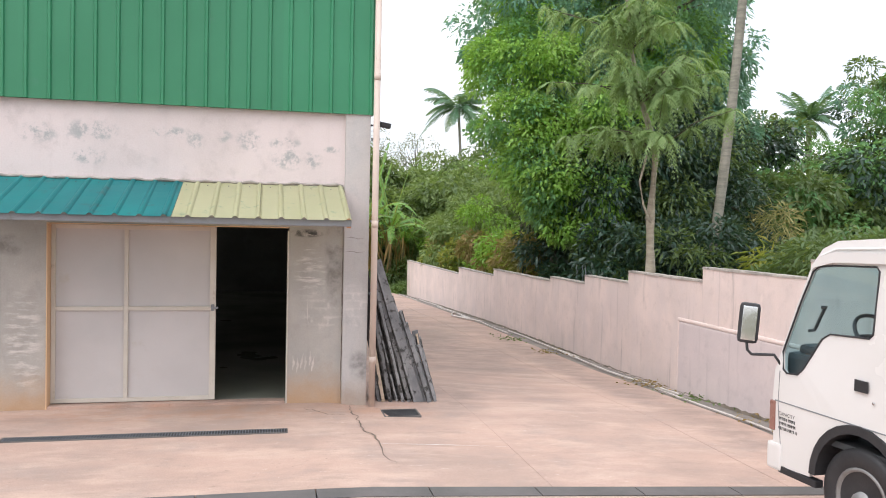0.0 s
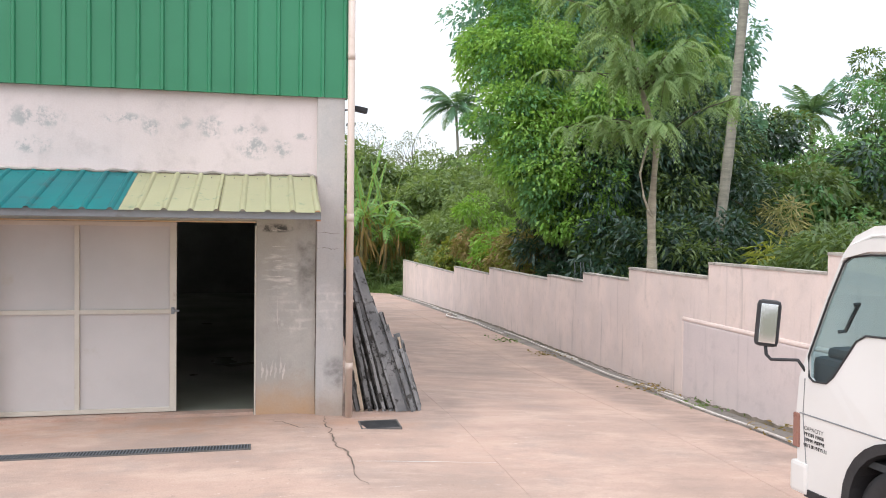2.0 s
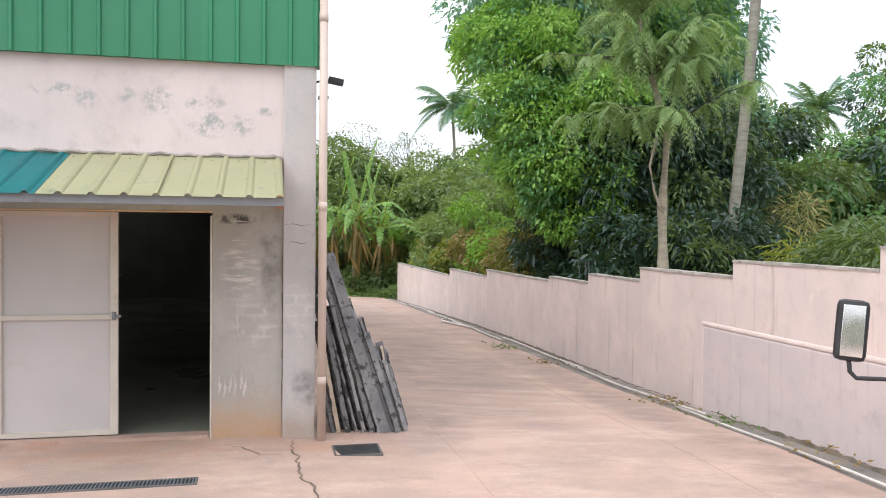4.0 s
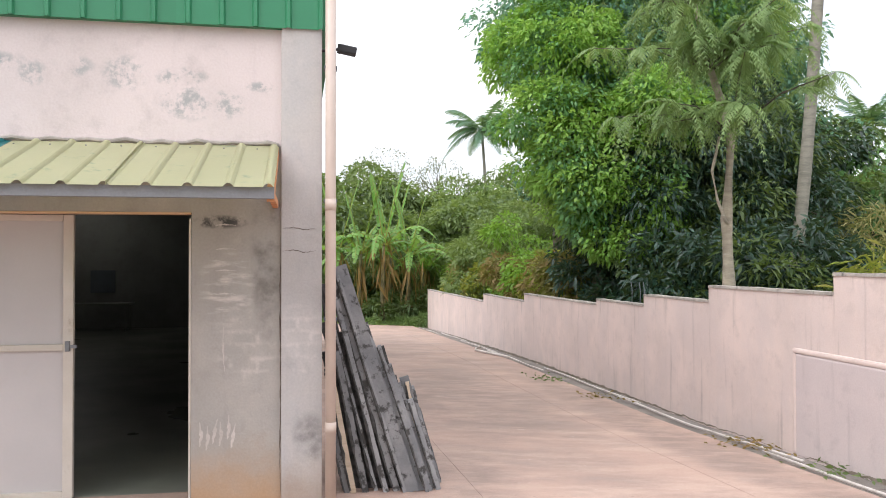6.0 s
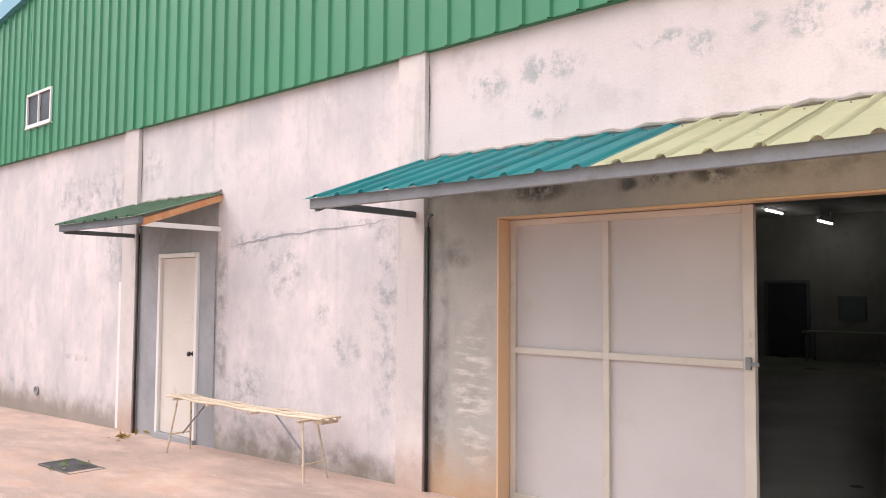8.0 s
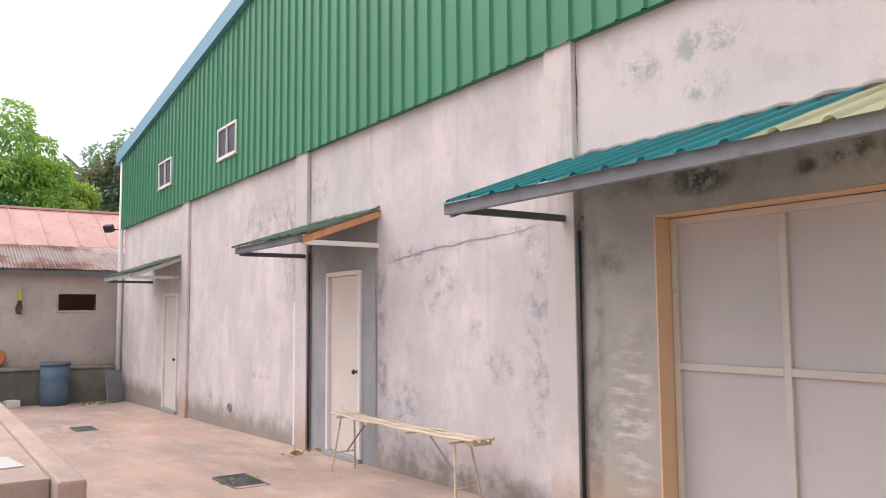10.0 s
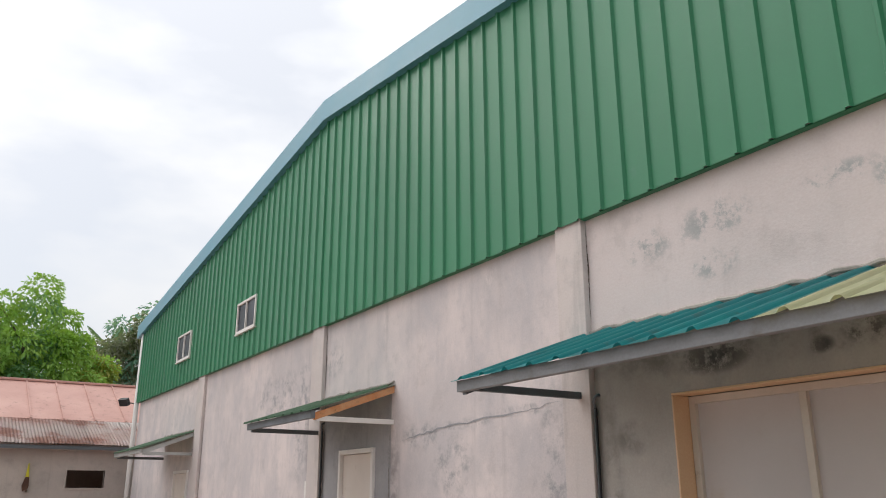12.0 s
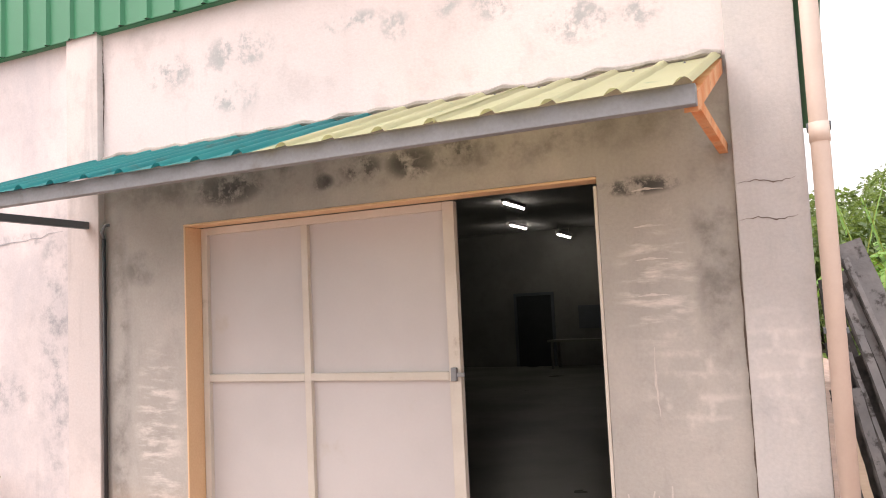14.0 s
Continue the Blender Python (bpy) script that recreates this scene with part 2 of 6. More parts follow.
def glass(name, colour=(0.8, 0.9, 0.9), rough=0.03):
    """A thin pane: mostly clear, with a faint reflection."""
    m, n, l, p = shader(name, rough)
    clear, gloss, mix = n.new("ShaderNodeBsdfTransparent"), n.new("ShaderNodeBsdfGlossy"), n.new("ShaderNodeMixShader")
    clear.inputs["Color"].default_value = (*colour, 1)
    gloss.inputs["Roughness"].default_value = rough
    mix.inputs[0].default_value = 0.09
    l.new(clear.outputs[0], mix.inputs[1])
    l.new(gloss.outputs[0], mix.inputs[2])
    l.new(mix.outputs[0], n["Material Output"].inputs["Surface"])
    return m


def lit(name, colour, strength):
    m, n, l, p = shader(name, 0.5)
    p.inputs["Emission Color"].default_value = (*colour, 1)
    p.inputs["Emission Strength"].default_value = strength
    return m


PAINT_A, PAINT_B = (0.65, 0.57, 0.55), (0.585, 0.515, 0.495)
M_UPPER = plaster("pinkish painted render", PAINT_A, PAINT_B, spot_colour=(0.36, 0.36, 0.355), spots=[(-2.95, 3.32, 0.22, 0.12), (-2.35, 3.36, 0.3, 0.14), (-2.38, 3.06, 0.2, 0.1), (-3.22, 3.1, 0.06, 0.08), (-1.45, 3.38, 0.25, 0.07), (-1.15, 3.3, 0.1, 0.1), (-0.85, 3.36, 0.14, 0.08), (-0.48, 3.32, 0.17, 0.13), (-0.05, 3.3, 0.2, 0.08), (-0.02, 3.11, 0.22, 0.14), (0.28, 3.1, 0.14, 0.11), (0.55, 3.25, 0.12, 0.04)], streak=0.12, spot_lo=0.47, spot_hi=0.60)
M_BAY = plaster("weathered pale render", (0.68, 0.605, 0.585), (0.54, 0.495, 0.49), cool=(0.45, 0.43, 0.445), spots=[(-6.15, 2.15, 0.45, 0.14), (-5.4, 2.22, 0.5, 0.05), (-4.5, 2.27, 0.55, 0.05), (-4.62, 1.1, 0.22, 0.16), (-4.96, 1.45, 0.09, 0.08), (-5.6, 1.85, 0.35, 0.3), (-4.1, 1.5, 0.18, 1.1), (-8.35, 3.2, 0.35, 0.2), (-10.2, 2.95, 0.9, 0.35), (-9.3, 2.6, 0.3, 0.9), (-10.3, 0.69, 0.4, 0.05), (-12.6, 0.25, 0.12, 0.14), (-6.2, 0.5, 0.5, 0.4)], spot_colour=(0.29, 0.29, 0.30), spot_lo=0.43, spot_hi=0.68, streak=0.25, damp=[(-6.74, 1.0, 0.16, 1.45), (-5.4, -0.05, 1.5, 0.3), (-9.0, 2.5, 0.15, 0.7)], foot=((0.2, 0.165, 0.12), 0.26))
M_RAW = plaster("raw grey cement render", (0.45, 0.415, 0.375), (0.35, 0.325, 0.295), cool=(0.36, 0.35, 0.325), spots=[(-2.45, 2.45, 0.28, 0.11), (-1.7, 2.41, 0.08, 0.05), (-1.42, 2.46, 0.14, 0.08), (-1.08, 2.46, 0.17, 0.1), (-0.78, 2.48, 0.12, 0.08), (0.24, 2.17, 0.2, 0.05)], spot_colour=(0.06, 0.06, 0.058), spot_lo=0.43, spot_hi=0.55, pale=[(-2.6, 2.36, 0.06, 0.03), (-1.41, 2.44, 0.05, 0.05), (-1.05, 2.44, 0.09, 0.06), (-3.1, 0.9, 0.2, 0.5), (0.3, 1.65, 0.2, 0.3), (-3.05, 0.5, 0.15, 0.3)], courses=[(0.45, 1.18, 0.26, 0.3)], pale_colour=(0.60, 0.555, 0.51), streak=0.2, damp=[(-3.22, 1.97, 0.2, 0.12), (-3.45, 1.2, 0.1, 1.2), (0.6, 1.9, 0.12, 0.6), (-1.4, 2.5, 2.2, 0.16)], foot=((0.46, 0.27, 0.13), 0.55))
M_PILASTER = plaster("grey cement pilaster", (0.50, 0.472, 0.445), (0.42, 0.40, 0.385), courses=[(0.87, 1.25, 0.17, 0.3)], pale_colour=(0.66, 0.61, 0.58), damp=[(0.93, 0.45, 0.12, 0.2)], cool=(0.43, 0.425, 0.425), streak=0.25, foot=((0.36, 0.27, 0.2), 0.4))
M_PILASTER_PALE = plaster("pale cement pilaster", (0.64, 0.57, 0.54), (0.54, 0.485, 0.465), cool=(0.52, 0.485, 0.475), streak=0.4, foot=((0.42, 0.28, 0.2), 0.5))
M_DARK_RENDER = plaster("dark grey cement render", (0.36, 0.355, 0.36), (0.25, 0.255, 0.265), cool=(0.3, 0.305, 0.315), streak=0.35)
M_BOUNDARY = plaster("boundary wall render", (0.72, 0.595, 0.54), (0.62, 0.52, 0.475), cool=(0.62, 0.53, 0.50), streak=0.8)
M_COAT = plaster("second coat of render", (0.61, 0.525, 0.505), (0.55, 0.48, 0.47), streak=0.3)
M_EDGE = surface("pale smooth render", (0.72, 0.60, 0.55), (0.66, 0.55, 0.505), 3.0, 0.88)
M_MOSS = surface("dark damp algae", (0.17, 0.145, 0.11), (0.30, 0.25, 0.2), 4.0, 0.95, bump=0.4, dirt=(0.07, 0.08, 0.04))
M_COPING = surface("weathered wall top", (0.42, 0.38, 0.34), (0.26, 0.24, 0.21), 6.0, 0.9, dirt=(0.09, 0.085, 0.07))
M_GROUND = slab_concrete("pinkish tan concrete")
M_SOIL = surface("dry soil and litter", (0.12, 0.1, 0.06), (0.07, 0.08, 0.035), 0.8, 0.95, bump=0.6, fine=20)
M_ASPHALT = surface("dark drain cover", (0.13, 0.12, 0.115), (0.1, 0.095, 0.09), 2.0, 0.8)
M_GUTTER = surface("dirty gutter concrete", (0.27, 0.24, 0.21), (0.18, 0.165, 0.15), 1.5, 0.9, bump=0.3, dirt=(0.07, 0.065, 0.055))
M_CLAD = surface("green painted steel", (0.026, 0.19, 0.088), (0.034, 0.215, 0.105), 0.6, 0.42, 0.0, 0.05, 40, dirt=(0.05, 0.2, 0.12), dirt_lo=0.6, dirt_hi=0.8, per_piece=0.05, grain=0.08)
M_TRIM_BLUE = surface("blue green roof trim", (0.10, 0.29, 0.38), (0.13, 0.34, 0.44), 1.0, 0.4, 0.0, 0.03)
M_TEAL = surface("teal painted steel", (0.018, 0.265, 0.285), (0.025, 0.32, 0.325), 1.2, 0.45, 0.0, 0.05, 40, dirt=(0.08, 0.2, 0.19), grain=0.1)
M_LIME = surface("faded lime painted steel", (0.56, 0.565, 0.36), (0.61, 0.605, 0.40), 1.2, 0.55, 0.0, 0.05, 40, dirt=(0.24, 0.36, 0.24), dirt_lo=0.58, dirt_hi=0.75, grain=0.1)
M_MOSSGREEN = surface("weathered green steel", (0.1, 0.2, 0.12), (0.14, 0.24, 0.15), 2.0, 0.6, dirt=(0.2, 0.18, 0.12))
M_STEELGREY = surface("grey painted steel", (0.2, 0.21, 0.22), (0.17, 0.18, 0.19), 2.5, 0.55, 0.0, 0.08, dirt=(0.14, 0.13, 0.12))
M_GALV = surface("dull galvanised steel", (0.42, 0.43, 0.42), (0.34, 0.35, 0.345), 3.0, 0.6, 0.0, 0.08, dirt=(0.24, 0.23, 0.21))
M_STEELDARK = surface("blue grey steel", (0.14, 0.16, 0.18), (0.12, 0.135, 0.15), 2.5, 0.55)
M_RUST = surface("rusty orange primer", (0.52, 0.18, 0.055), (0.60, 0.35, 0.19), 7.0, 0.85, dirt=(0.25, 0.09, 0.03), dirt_scale=14)
M_PEACH = surface("peach painted steel", (0.70, 0.48, 0.30), (0.66, 0.44, 0.26), 2.0, 0.55, bump=0.05)
M_LEAF = surface("off white steel sheet", (0.525, 0.495, 0.48), (0.47, 0.445, 0.43), 1.0, 0.55, 0.0, 0.04, 50, dirt=(0.46, 0.42, 0.37), dirt_lo=0.6, dirt_hi=0.8, dirt_scale=3, grain=0.05)
M_LEAFFRAME = surface("beige steel frame", (0.57, 0.525, 0.46), (0.51, 0.465, 0.4), 3.0, 0.55, bump=0.05, dirt=(0.35, 0.29, 0.22), dirt_lo=0.6, grain=0.1)
M_DOORWHITE = surface("cream painted door", (0.66, 0.6, 0.54), (0.62, 0.56, 0.5), 2.0, 0.6, bump=0.05, dirt=(0.5, 0.42, 0.35), dirt_lo=0.6, grain=0.08)
M_WHITE = surface("white paint", (0.74, 0.72, 0.69), (0.68, 0.66, 0.63), 2.0, 0.5, bump=0.03, dirt=(0.5, 0.45, 0.38), dirt_lo=0.65, grain=0.1)
M_PVC = surface("cream plastic pipe", (0.62, 0.52, 0.45), (0.56, 0.46, 0.39), 2.0, 0.5, bump=0.05, dirt=(0.4, 0.3, 0.22), dirt_lo=0.6, grain=0.1)
M_PVCWHITE = surface("white plastic pipe", (0.66, 0.62, 0.57), (0.55, 0.5, 0.46), 2.0, 0.5, dirt=(0.3, 0.25, 0.2))
M_BLACK = surface("black rubber", (0.03, 0.03, 0.032), (0.02, 0.02, 0.022), 4.0, 0.6)
M_BOARD = surface("weathered dark form board", (0.19, 0.194, 0.2), (0.31, 0.308, 0.305), 3.0, 0.8, bump=0.4, fine=30, dirt=(0.06, 0.058, 0.055), dirt_lo=0.52, dirt_hi=0.62, dirt_scale=9, per_piece=0.3)
M_BOARDEDGE_GAP = surface("chipped board edge and dark gap shade", (0.03, 0.03, 0.028), (0.1, 0.095, 0.09), 14.0, 0.9, bump=0.5, fine=30)
M_WOOD = surface("bleached bamboo and wood", (0.60, 0.49, 0.37), (0.50, 0.40, 0.29), 4.0, 0.7, bump=0.2, dirt=(0.25, 0.18, 0.11), stretch=(0.3, 3, 3), per_piece=0.15)
M_BARK = surface("pale ringed bark", (0.43, 0.375, 0.28), (0.3, 0.265, 0.205), 3.0, 0.9, bump=0.6, fine=18, dirt=(0.5, 0.46, 0.38), stretch=(1, 1, 4))
M_PALMBARK = surface("grey ringed palm bark", (0.30, 0.28, 0.225), (0.2, 0.19, 0.155), 3.0, 0.9, bump=0.6, fine=18, dirt=(0.36, 0.34, 0.28), stretch=(1, 1, 4))
M_BARKDARK = surface("dark bark", (0.13, 0.105, 0.08), (0.09, 0.075, 0.06), 3.0, 0.9, bump=0.6, fine=18)
M_TRUCK = surface("white truck paint", (0.68, 0.665, 0.645), (0.65, 0.63, 0.605), 1.0, 0.25, 0.0, 0.0, dirt=(0.6, 0.52, 0.45), dirt_lo=0.66, dirt_hi=0.9, grain=0.03)
M_CHROME = surface("chrome", (0.7, 0.7, 0.7), (0.6, 0.6, 0.6), 3.0, 0.12, 1.0, 0.0)
M_MIRROR = surface("mirror glass", (0.85, 0.87, 0.88), (0.85, 0.87, 0.88), 3.0, 0.03, 1.0, 0.0)
M_RIM = surface("grey steel rim", (0.3, 0.3, 0.3), (0.2, 0.19, 0.18), 4.0, 0.5, 0.4)
M_AMBER = surface("reddish lamp lens", (0.3, 0.15, 0.12), (0.26, 0.13, 0.1), 4.0, 0.25)
M_SEAT = surface("dark cab plastic", (0.035, 0.04, 0.045), (0.05, 0.055, 0.06), 4.0, 0.7)
M_CRACK = surface("crack dirt and joint shade", (0.16, 0.12, 0.095), (0.11, 0.085, 0.07), 9.0, 0.95)
M_PALE = surface("pale rubbed cement", (0.58, 0.53, 0.49), (0.45, 0.41, 0.375), 9.0, 0.9)
M_INK = surface("dark printed lettering", (0.06, 0.055, 0.05), (0.05, 0.05, 0.05), 4.0, 0.7)
M_GLASS = glass("clear glass", (0.66, 0.83, 0.86))
M_DARKGLASS = surface("dark window glass", (0.02, 0.03, 0.045), (0.015, 0.022, 0.035), 1.0, 0.45)
M_STEM = surface("dry green banana stem", (0.22, 0.2, 0.09), (0.13, 0.12, 0.06), 4.0, 0.85, bump=0.4, fine=20, dirt=(0.1, 0.07, 0.04))
M_INNER = plaster("interior wall paint", (0.3, 0.3, 0.27), (0.24, 0.24, 0.22), streak=0.1)
M_INFLOOR = surface("worn grey green floor", (0.27, 0.275, 0.225), (0.2, 0.21, 0.17), 0.6, 0.35, bump=0.05)
M_CEIL = surface("off white ceiling", (0.55, 0.55, 0.52), (0.5, 0.5, 0.47), 1.0, 0.8)
M_TUBE = lit("lit fluorescent tube", (1.0, 0.98, 0.92), 10.0)
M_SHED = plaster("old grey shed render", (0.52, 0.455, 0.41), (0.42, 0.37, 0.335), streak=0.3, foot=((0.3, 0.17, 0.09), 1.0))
M_LEDGE = plaster("mossy ledge concrete", (0.24, 0.225, 0.19), (0.13, 0.128, 0.10), streak=0.7)
M_ROOFPINK = surface("faded reddish roof sheet", (0.54, 0.31, 0.26), (0.48, 0.27, 0.225), 1.0, 0.65, dirt=(0.3, 0.17, 0.14))
M_ROOFOLD = surface("rusty galvanised sheet", (0.60, 0.55, 0.53), (0.44, 0.22, 0.17), 0.4, 0.6, bump=0.1, dirt=(0.32, 0.13, 0.09), dirt_lo=0.5, dirt_hi=0.6, dirt_scale=0.8, per_piece=0.15)
M_BLUE = surface("faded blue plastic", (0.10, 0.17, 0.24), (0.08, 0.135, 0.19), 2.0, 0.5, dirt=(0.2, 0.22, 0.24))
M_BLUEBRIGHT = surface("bright blue plastic", (0.03, 0.22, 0.5), (0.04, 0.25, 0.55), 2.0, 0.4)
M_ORANGE = surface("orange plastic", (0.5, 0.16, 0.05), (0.45, 0.14, 0.05), 2.0, 0.5)
M_YELLOW = surface("yellow cloth", (0.6, 0.55, 0.04), (0.5, 0.45, 0.04), 4.0, 0.8)
M_BROWN = surface("brown cloth", (0.12, 0.06, 0.035), (0.08, 0.04, 0.03), 4.0, 0.9)
# L_MANGO is darkened to hold the shade deep in the crowns
L_MANGO = leafy("mango leaves darkened for crown shade", (0.010, 0.034, 0.024), (0.052, 0.112, 0.078), (0.016, 0.052, 0.03), 0.36, 0.16)
L_BRIGHT = leafy("bright green leaves", (0.165, 0.36, 0.055), (0.33, 0.565, 0.095), (0.21, 0.44, 0.07), 0.42, 0.5)
L_SUNNY = leafy("light spring green leaves", (0.23, 0.45, 0.09), (0.42, 0.66, 0.15), (0.30, 0.54, 0.12), 0.45, 0.5)
L_MID = leafy("mid green leaves", (0.098, 0.26, 0.105), (0.22, 0.44, 0.17), (0.14, 0.34, 0.15), 0.42, 0.45)
L_OLIVE = leafy("olive green leaves", (0.07, 0.125, 0.045), (0.165, 0.23, 0.085), (0.10, 0.16, 0.06), 0.5, 0.35)
# a lighter olive, with far haze mixed into the green
L_GROVE = leafy("olive grove leaves lightened by haze", (0.12, 0.19, 0.065), (0.235, 0.31, 0.115), (0.17, 0.25, 0.085), 0.6, 0.4)
# L_HAZE, L_FAR and L_AIRY carry the haze of distance in their leaf colour
L_HAZE = leafy("blue green leaves paled by haze", (0.166, 0.351, 0.284), (0.270, 0.501, 0.404), (0.208, 0.419, 0.339), 0.6, 0.45)
L_FERN = leafy("feathery olive leaves", (0.19, 0.31, 0.115), (0.34, 0.47, 0.19), (0.25, 0.38, 0.155), 0.55, 0.45)
L_FAR = leafy("far green leaves with haze tint", (0.10, 0.25, 0.19), (0.20, 0.40, 0.30), (0.135, 0.32, 0.235), 0.6, 0.45)
L_BANANA = leafy("banana leaves", (0.155, 0.36, 0.075), (0.28, 0.50, 0.125), (0.2, 0.42, 0.1), 0.35, 0.5)
L_DRY = leafy("dry yellow brown leaves", (0.24, 0.145, 0.05), (0.36, 0.23, 0.085), (0.17, 0.11, 0.045), 0.7, 0.3)
L_YELLOW = leafy("yellow green shrub leaves", (0.28, 0.33, 0.05), (0.46, 0.40, 0.09), (0.2, 0.28, 0.05), 0.5, 0.45)
L_RUSSET = leafy("russet shrub leaves", (0.28, 0.17, 0.07), (0.36, 0.27, 0.12), (0.22, 0.22, 0.07), 0.6, 0.35)
L_STRAW = leafy("dry straw coloured grass", (0.42, 0.36, 0.16), (0.52, 0.46, 0.24), (0.34, 0.32, 0.13), 0.7, 0.4)
L_AIRY = leafy("thin far leaves greyed by haze", (0.21, 0.23, 0.17), (0.30, 0.30, 0.23), (0.25, 0.25, 0.2), 0.7, 0.4)
L_PALM = leafy("palm fronds", (0.096, 0.208, 0.120), (0.160, 0.291, 0.180), (0.112, 0.229, 0.150), 0.45, 0.4)

# ---- building blocks ----
def mesh_of(bm, name, material, smooth=False):
    me = bpy.data.meshes.new(name)
    bm.to_mesh(me)
    bm.free()
    me.materials.append(material)
    if smooth:
        me.shade_smooth()
    return me


def part(name, bm, material, parent=None, label="", smooth=False):
    """One mesh object, under its thing where one is given."""
    ob = new(name, mesh_of(bm, name, material, smooth))
    if parent is not None:
        ob.parent = parent
    if label:
        ob["label"] = label
    return ob


def thing(name, label, category, group="", at=None):
    ob = new(name)
    ob.empty_display_size = 0.1
    if at is not None:
        ob.matrix_world = at
    return tagged(ob, label, category, group)


def setting(name, bm, material, label="", parent=None):
    ob = part(name, bm, material, parent, "")
    return tagged(ob, label, "", "", "structure") if parent is None else ob


def box(bm, x0, x1, y0, y1, z0, z1, bevel=0.0, m=None):
    made = bmesh.ops.create_cube(bm, size=1.0)["verts"]
    for v in made:
        v.co = Vector((x0 + (v.co.x + 0.5) * (x1 - x0), y0 + (v.co.y + 0.5) * (y1 - y0), z0 + (v.co.z + 0.5) * (z1 - z0)))
    if bevel:
        edges = list({e for v in made for e in v.link_edges})
        made = bmesh.ops.bevel(bm, geom=edges, offset=bevel, segments=2, affect="EDGES", profile=0.6)["verts"]
    if m is not None:
        for v in made:
            v.co = m @ v.co
    return bm


def boxed(*a, **k):
    return box(bmesh.new(), *a, **k)


def rod(bm, a, b, r0, r1=None, seg=10, ends=True):
    a, b = Vector(a), Vector(b)
    r1 = r0 if r1 is None else r1
    q = (b - a).to_track_quat("Z", "Y")
    rings = []
    for p, r in ((a, r0), (b, r1)):
        rings.append([bm.verts.new(p + q @ Vector((r * math.cos(2 * math.pi * i / seg), r * math.sin(2 * math.pi * i / seg), 0))) for i in range(seg)])
    for i in range(seg):
        bm.faces.new((rings[0][i], rings[0][(i + 1) % seg], rings[1][(i + 1) % seg], rings[1][i]))
    if ends:
        bm.faces.new(rings[0][::-1])
        bm.faces.new(rings[1])
    return bm


def tube(bm, pts, radii, seg=10):
    """A round tapered limb along pts."""
    pts = [Vector(p) for p in pts]
    if isinstance(radii, (int, float)):
        radii = [radii] * len(pts)
    rings = []
    for i, p in enumerate(pts):
        d = pts[min(i + 1, len(pts) - 1)] - pts[max(i - 1, 0)]
        q = d.to_track_quat("Z", "Y")
        rings.append([bm.verts.new(p + q @ Vector((radii[i] * math.cos(2 * math.pi * k / seg), radii[i] * math.sin(2 * math.pi * k / seg), 0))) for k in range(seg)])
    for a, b in zip(rings, rings[1:]):
        for k in range(seg):
            bm.faces.new((a[k], a[(k + 1) % seg], b[(k + 1) % seg], b[k]))
    bm.faces.new(rings[0][::-1])
    bm.faces.new(rings[-1])
    return bm


def lathe(bm, profile, seg=28, m=None):
    """A turned body about z from (radius, z) pairs, or about another axis by m."""
    rings = [[bm.verts.new((m or Matrix()) @ Vector((r * math.cos(2 * math.pi * k / seg), r * math.sin(2 * math.pi * k / seg), z))) for k in range(seg)] for r, z in profile]
    for a, b in zip(rings, rings[1:]):
        for k in range(seg):
            bm.faces.new((a[k], a[(k + 1) % seg], b[(k + 1) % seg], b[k]))
    bm.faces.new(rings[0][::-1])
    bm.faces.new(rings[-1])
    return bm


def prism(bm, outline, w0, w1, place):
    """A solid from an outline of (u, v) pairs between depths w0 and w1; place(u, v, w) gives the point."""
    a = [bm.verts.new(place(u, v, w0)) for u, v in outline]
    b = [bm.verts.new(place(u, v, w1)) for u, v in outline]
    bm.faces.new(a)
    bm.faces.new(b[::-1])
    for i in range(len(a)):
        j = (i + 1) % len(a)
        bm.faces.new((a[j], a[i], b[i], b[j]))
    bmesh.ops.recalc_face_normals(bm, faces=bm.faces[:])
    return bm


